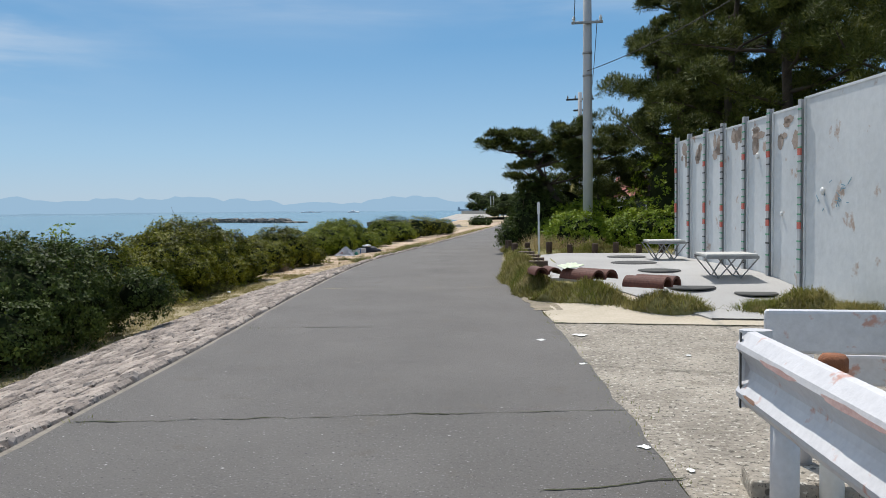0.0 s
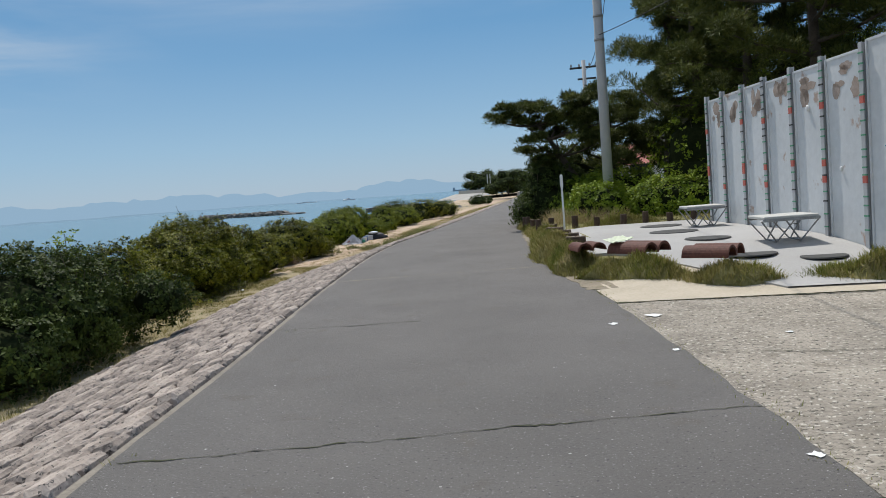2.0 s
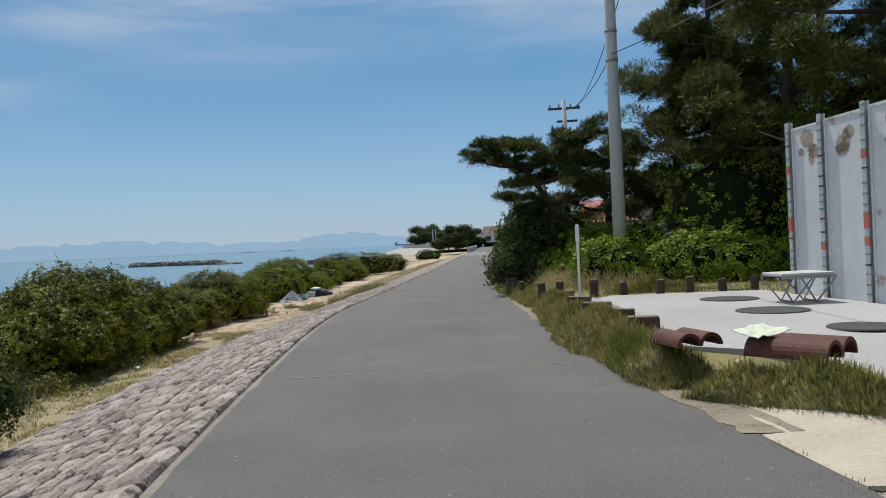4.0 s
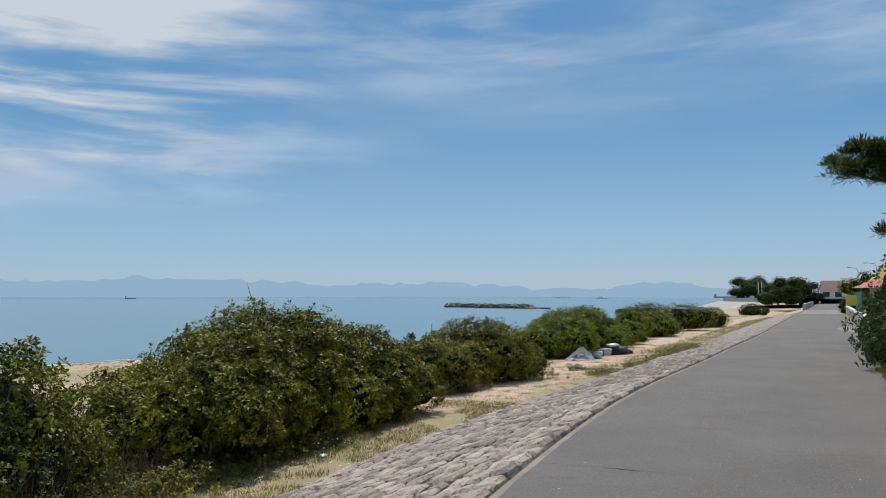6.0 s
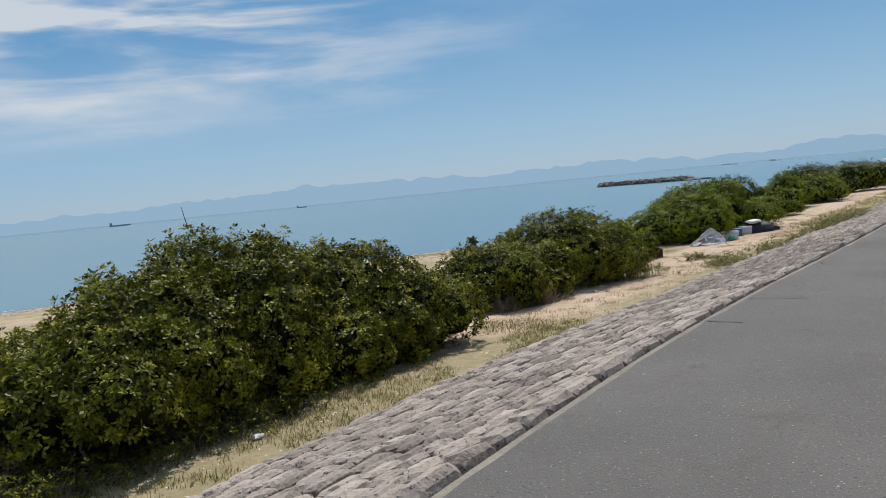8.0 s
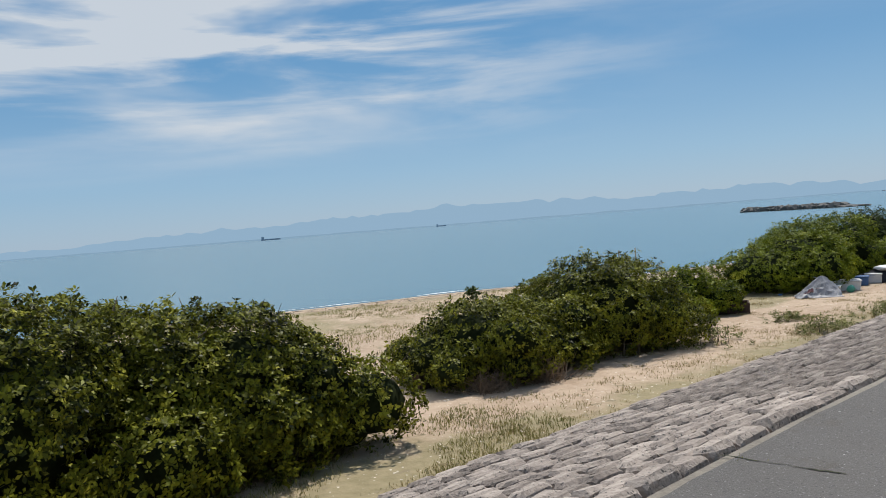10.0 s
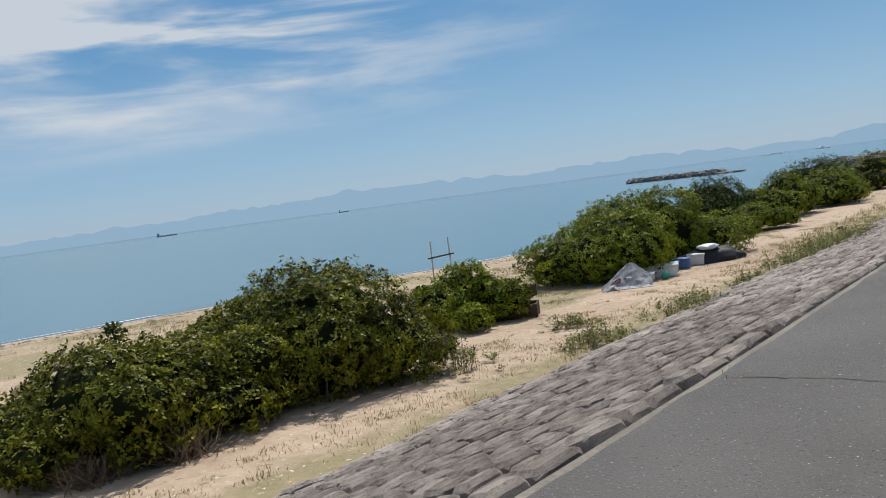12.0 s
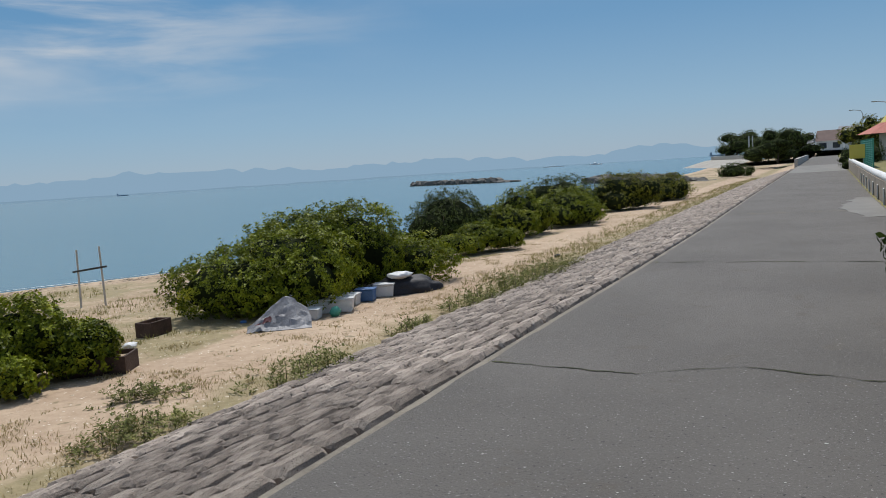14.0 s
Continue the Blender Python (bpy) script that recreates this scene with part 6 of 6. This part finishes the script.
def low_wall(name, xf, y0, y1, thick, h, mat, label, cap=None):
    ob = thing(name, (0, 0, 0), label, "low wall", kind="structure")
    ys = list(np.arange(y0, y1 + 0.1, 1.5))
    vs, fs = [], []
    for y in ys:
        x = xf(y)
        vs += [(x, y, -0.3), (x, y, h), (x + thick, y, h), (x + thick, y, -0.3)]
    for i in range(len(ys) - 1):
        for k in range(3):
            a = 4 * i + k
            fs.append((a, a + 1, a + 5, a + 4))
    fs += [(0, 1, 2, 3), tuple(4 * (len(ys) - 1) + k for k in (3, 2, 1, 0))]
    mesh_object("body", vs, fs, mat, ob)
    if cap:
        v, f = tube_rings([(xf(y) + thick / 2, y, h + 0.07) for y in ys], [0.10] * len(ys), 10)
        mesh_object("cap_rail", v, f, cap, ob, smooth=True)
    return ob


low_wall("wall_roadside", lambda y: right_edge(y) + 0.10, 40.5, 96, 0.22, 0.52, material("stained_concrete", (0.22, 0.18, 0.14), (0.40, 0.34, 0.28), 0.9, 0.8, 20, 0.4), "low stained concrete wall with a white rail on top", M_WHITE)
for k in range(10):
    y = 41.5 + 2.2 * k
    bm = bmesh.new()
    box(bm, (right_edge(y) + 0.06, y - 0.16, -0.1), (right_edge(y) + 0.10 - 0.003, y + 0.16, 0.36), 0.01)
    ob = part("panel_inset", bm, M_HOUSE, bpy.data.objects["wall_roadside"])
low_wall("wall_seaward", lambda y: left_edge(y) - 0.35, 104, 150, 0.3, 0.62, M_CONC, "low pale concrete parapet on the seaward side")
for i, (x, y, ln, wd, ht, cnt, lab) in enumerate(((-0.15, 39.6, 1.4, 1.0, 0.75, 700, "dark shrub at the end of the low wall"), (-2.2, 88.0, 12, 2.6, 2.0, 1500, "clipped hedge beside the far road"), (0.75, 34.0, 6.5, 2.2, 2.7, 2600, "dark shrub at the road edge"))):
    rng = np.random.default_rng(600 + i)
    bush("shrub", (x, y, 0.0), heap(rng, ln, wd, ht, 5, 0), cnt, 610 + i, lab, M_LEAF_DARK, 0.10, "far shrubs", 4, 0, "shrub", 6)

# green mesh fence
M_FENCE = material("green_fence_paint", (0.03, 0.22, 0.17), (0.06, 0.32, 0.25), 0.6, 2, 30, 0.05)
fence = thing("mesh_fence", (0, 0, 0), "green wire mesh fence with posts beside the far road", "fence")
for k in range(9):
    y = 70 + 2.0 * k
    x = right_edge(y) + 0.9
    v, f = tube_rings([(x, y, 0), (x, y, 1.75)], [0.035, 0.035], 6)
    mesh_object("post", v, f, M_FENCE, fence)
    if k < 8:
        x2 = right_edge(y + 2.0) + 0.9
        bm = bmesh.new()
        for j in range(14):
            z = 0.15 + j * 0.115
            r = bmesh.ops.create_cube(bm, size=1.0, matrix=Matrix.Translation(((x + x2) / 2, y + 1.0, z)) @ Matrix.Rotation(-math.atan2(x2 - x, 2.0), 4, "Z") @ Matrix.Diagonal((0.02, 1.95, 0.05, 1)))
        part("mesh_panel", bm, M_FENCE, fence)
sg = thing("sign_board", (-2.3, 78.0, 0.0), "yellow board beside the green fence", "sign")
bm = bmesh.new()
box(bm, (-0.4, -0.02, 0.7), (0.4, 0.02, 1.5), 0.01)
part("board", bm, material("yellow_paint", (0.55, 0.42, 0.06), (0.68, 0.55, 0.12), 0.6, 2, 20, 0.05), sg)
for x in (-0.3, 0.3):
    bm = bmesh.new()
    box(bm, (x - 0.02, 0.021, -0.1), (x + 0.02, 0.06, 1.5))
    part("leg", bm, M_STEEL, sg)
# small pavilion with tiered roof
pv = thing("pavilion", (0.4, 92, 0.0), "small pavilion with red eaves and a pointed yellow roof", "pavilion")
bm = bmesh.new()
box(bm, (-1.6, -1.6, -0.2), (1.6, 1.6, 2.2), 0.02)
part("body", bm, M_HOUSE, pv)
for z, r1, r2, h, mt in ((2.2, 3.0, 1.5, 0.75, M_ROOF_O), (2.96, 1.5, 0.08, 2.1, material("yellow_roof", (0.55, 0.45, 0.12), (0.68, 0.58, 0.22), 0.7, 2, 20, 0.1))):
    bm = bmesh.new()
    bmesh.ops.create_cone(bm, segments=8, radius1=r1, radius2=r2, depth=h, cap_ends=True, matrix=pose(0, 0, z + h / 2))
    part("roof", bm, mt, pv)
# lamps beside the far road
for x, y in ((-2.4, 104.0), (-0.6, 92.0)):
    lp = thing("street_lamp", (x, y, 0.0), "slim grey street lamp with a bent arm", "street lamp", "far street lamps")
    v, f = tube_rings([(0, 0, -0.1), (0, 0, 4.1), (-0.15, 0, 4.4), (-0.7, 0, 4.5)], [0.05, 0.035, 0.03, 0.025], 8)
    mesh_object("pole", v, f, M_POLE, lp)
    bm = bmesh.new()
    box(bm, (-1.05, -0.08, 4.46), (-0.7, 0.08, 4.53), 0.02)
    part("head", bm, M_STEEL, lp)


def broad_tree(x, y, z, h, w, seed, label, mat):
    rng = np.random.default_rng(seed)
    ob = thing("tree", (x, y, z), label, "tree", "far trees")
    v, f = tube_rings([(0, 0, -0.3), (0.1, 0, h * 0.4), (0.2, 0, h * 0.75)], [0.03 * h + 0.05, 0.025 * h, 0.012 * h], 8)
    mesh_object("trunk", v, f, M_BARK, ob)
    for k in range(5):
        a = k * 2.4
        v, f = tube_rings([(0.1, 0, h * 0.35), (w * 0.3 * math.cos(a), w * 0.3 * math.sin(a), h * 0.6)], [0.015 * h, 0.006 * h], 5)
        mesh_object("limb", v, f, M_BARK, ob)
    lumps = [(rng.normal(0, w * 0.25), rng.normal(0, w * 0.25), h * rng.uniform(0.12, 0.85), w * rng.uniform(0.2, 0.34), w * rng.uniform(0.2, 0.34), h * rng.uniform(0.16, 0.26)) for _ in range(12)]
    p, n = lumpy(lumps, rng, 1500)
    quads_object("crown", leaf_cloud(p, n + np.array([0, 0, 0.5]), rng, 0.05 * h, 0.5, 5), mat, ob)
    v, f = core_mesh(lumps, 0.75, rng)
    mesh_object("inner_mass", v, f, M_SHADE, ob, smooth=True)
    return ob


for i, (sx, y, h, w) in enumerate(((-0.160, 226, 6.0, 7), (-0.150, 236, 6.6, 7), (-0.139, 232, 5.6, 7), (-0.128, 226, 5.2, 7), (-0.115, 220, 5.4, 7), (-0.104, 180, 5.0, 6.5), (-0.116, 142, 4.0, 5), (-0.126, 150, 3.0, 5), (-0.134, 146, 2.4, 4), (-0.097, 190, 4.6, 5))):
    x, _ = far_at(sx + 0.012, 0, y)
    broad_tree(x, y, 0.2, h, w, 700 + i, "dark green trees massed on the far headland", M_LEAF_DARK)
for i, (x, y, h, w) in enumerate(((-0.9, 98, 3.6, 3.0), (2.6, 78, 3.6, 3.6), (-2.4, 124, 4.6, 4.0), (4.0, 100, 4.6, 4.5))):
    broad_tree(x, y, 0.1, h, w, 740 + i, "green tree behind the far fence", M_LEAF)
# headland sea wall with a sloping face
hw = thing("sea_wall", (0, 0, 0), "pale sloping concrete sea wall of the headland", "sea wall", kind="structure")
vs, fs = [], []
pts = [(-39.5, 246), (-37.0, 228), (-31, 214), (-24, 196), (-19.5, 178)]
for x, y in pts:
    vs += [(x - 7.0, y - 9.0, SEA - 0.5), (x - 1.2, y - 2.0, 0.2), (x, y, 0.25), (x, y, 1.15), (x + 0.8, y + 0.8, 1.15), (x + 30, y + 20, 0.6)]
for i in range(len(pts) - 1):
    for k in range(5):
        a = 6 * i + k
        fs.append((a, a + 6, a + 7, a + 1))
mesh_object("slope", vs, fs, material("weathered_concrete", (0.28, 0.26, 0.23), (0.42, 0.40, 0.36), 0.92, 0.15, 3, 0.4), hw)
for sx in (-0.1345, -0.1305):
    x, _ = far_at(sx, 0, 215)
    mp = thing("mast", (x, 215, 0.5), "slim pale mast on the headland", "mast", "masts on the headland")
    v, f = tube_rings([(0, 0, -0.2), (0, 0, 4.6)], [0.16, 0.13], 8)
    mesh_object("shaft", v, f, M_POLE, mp)
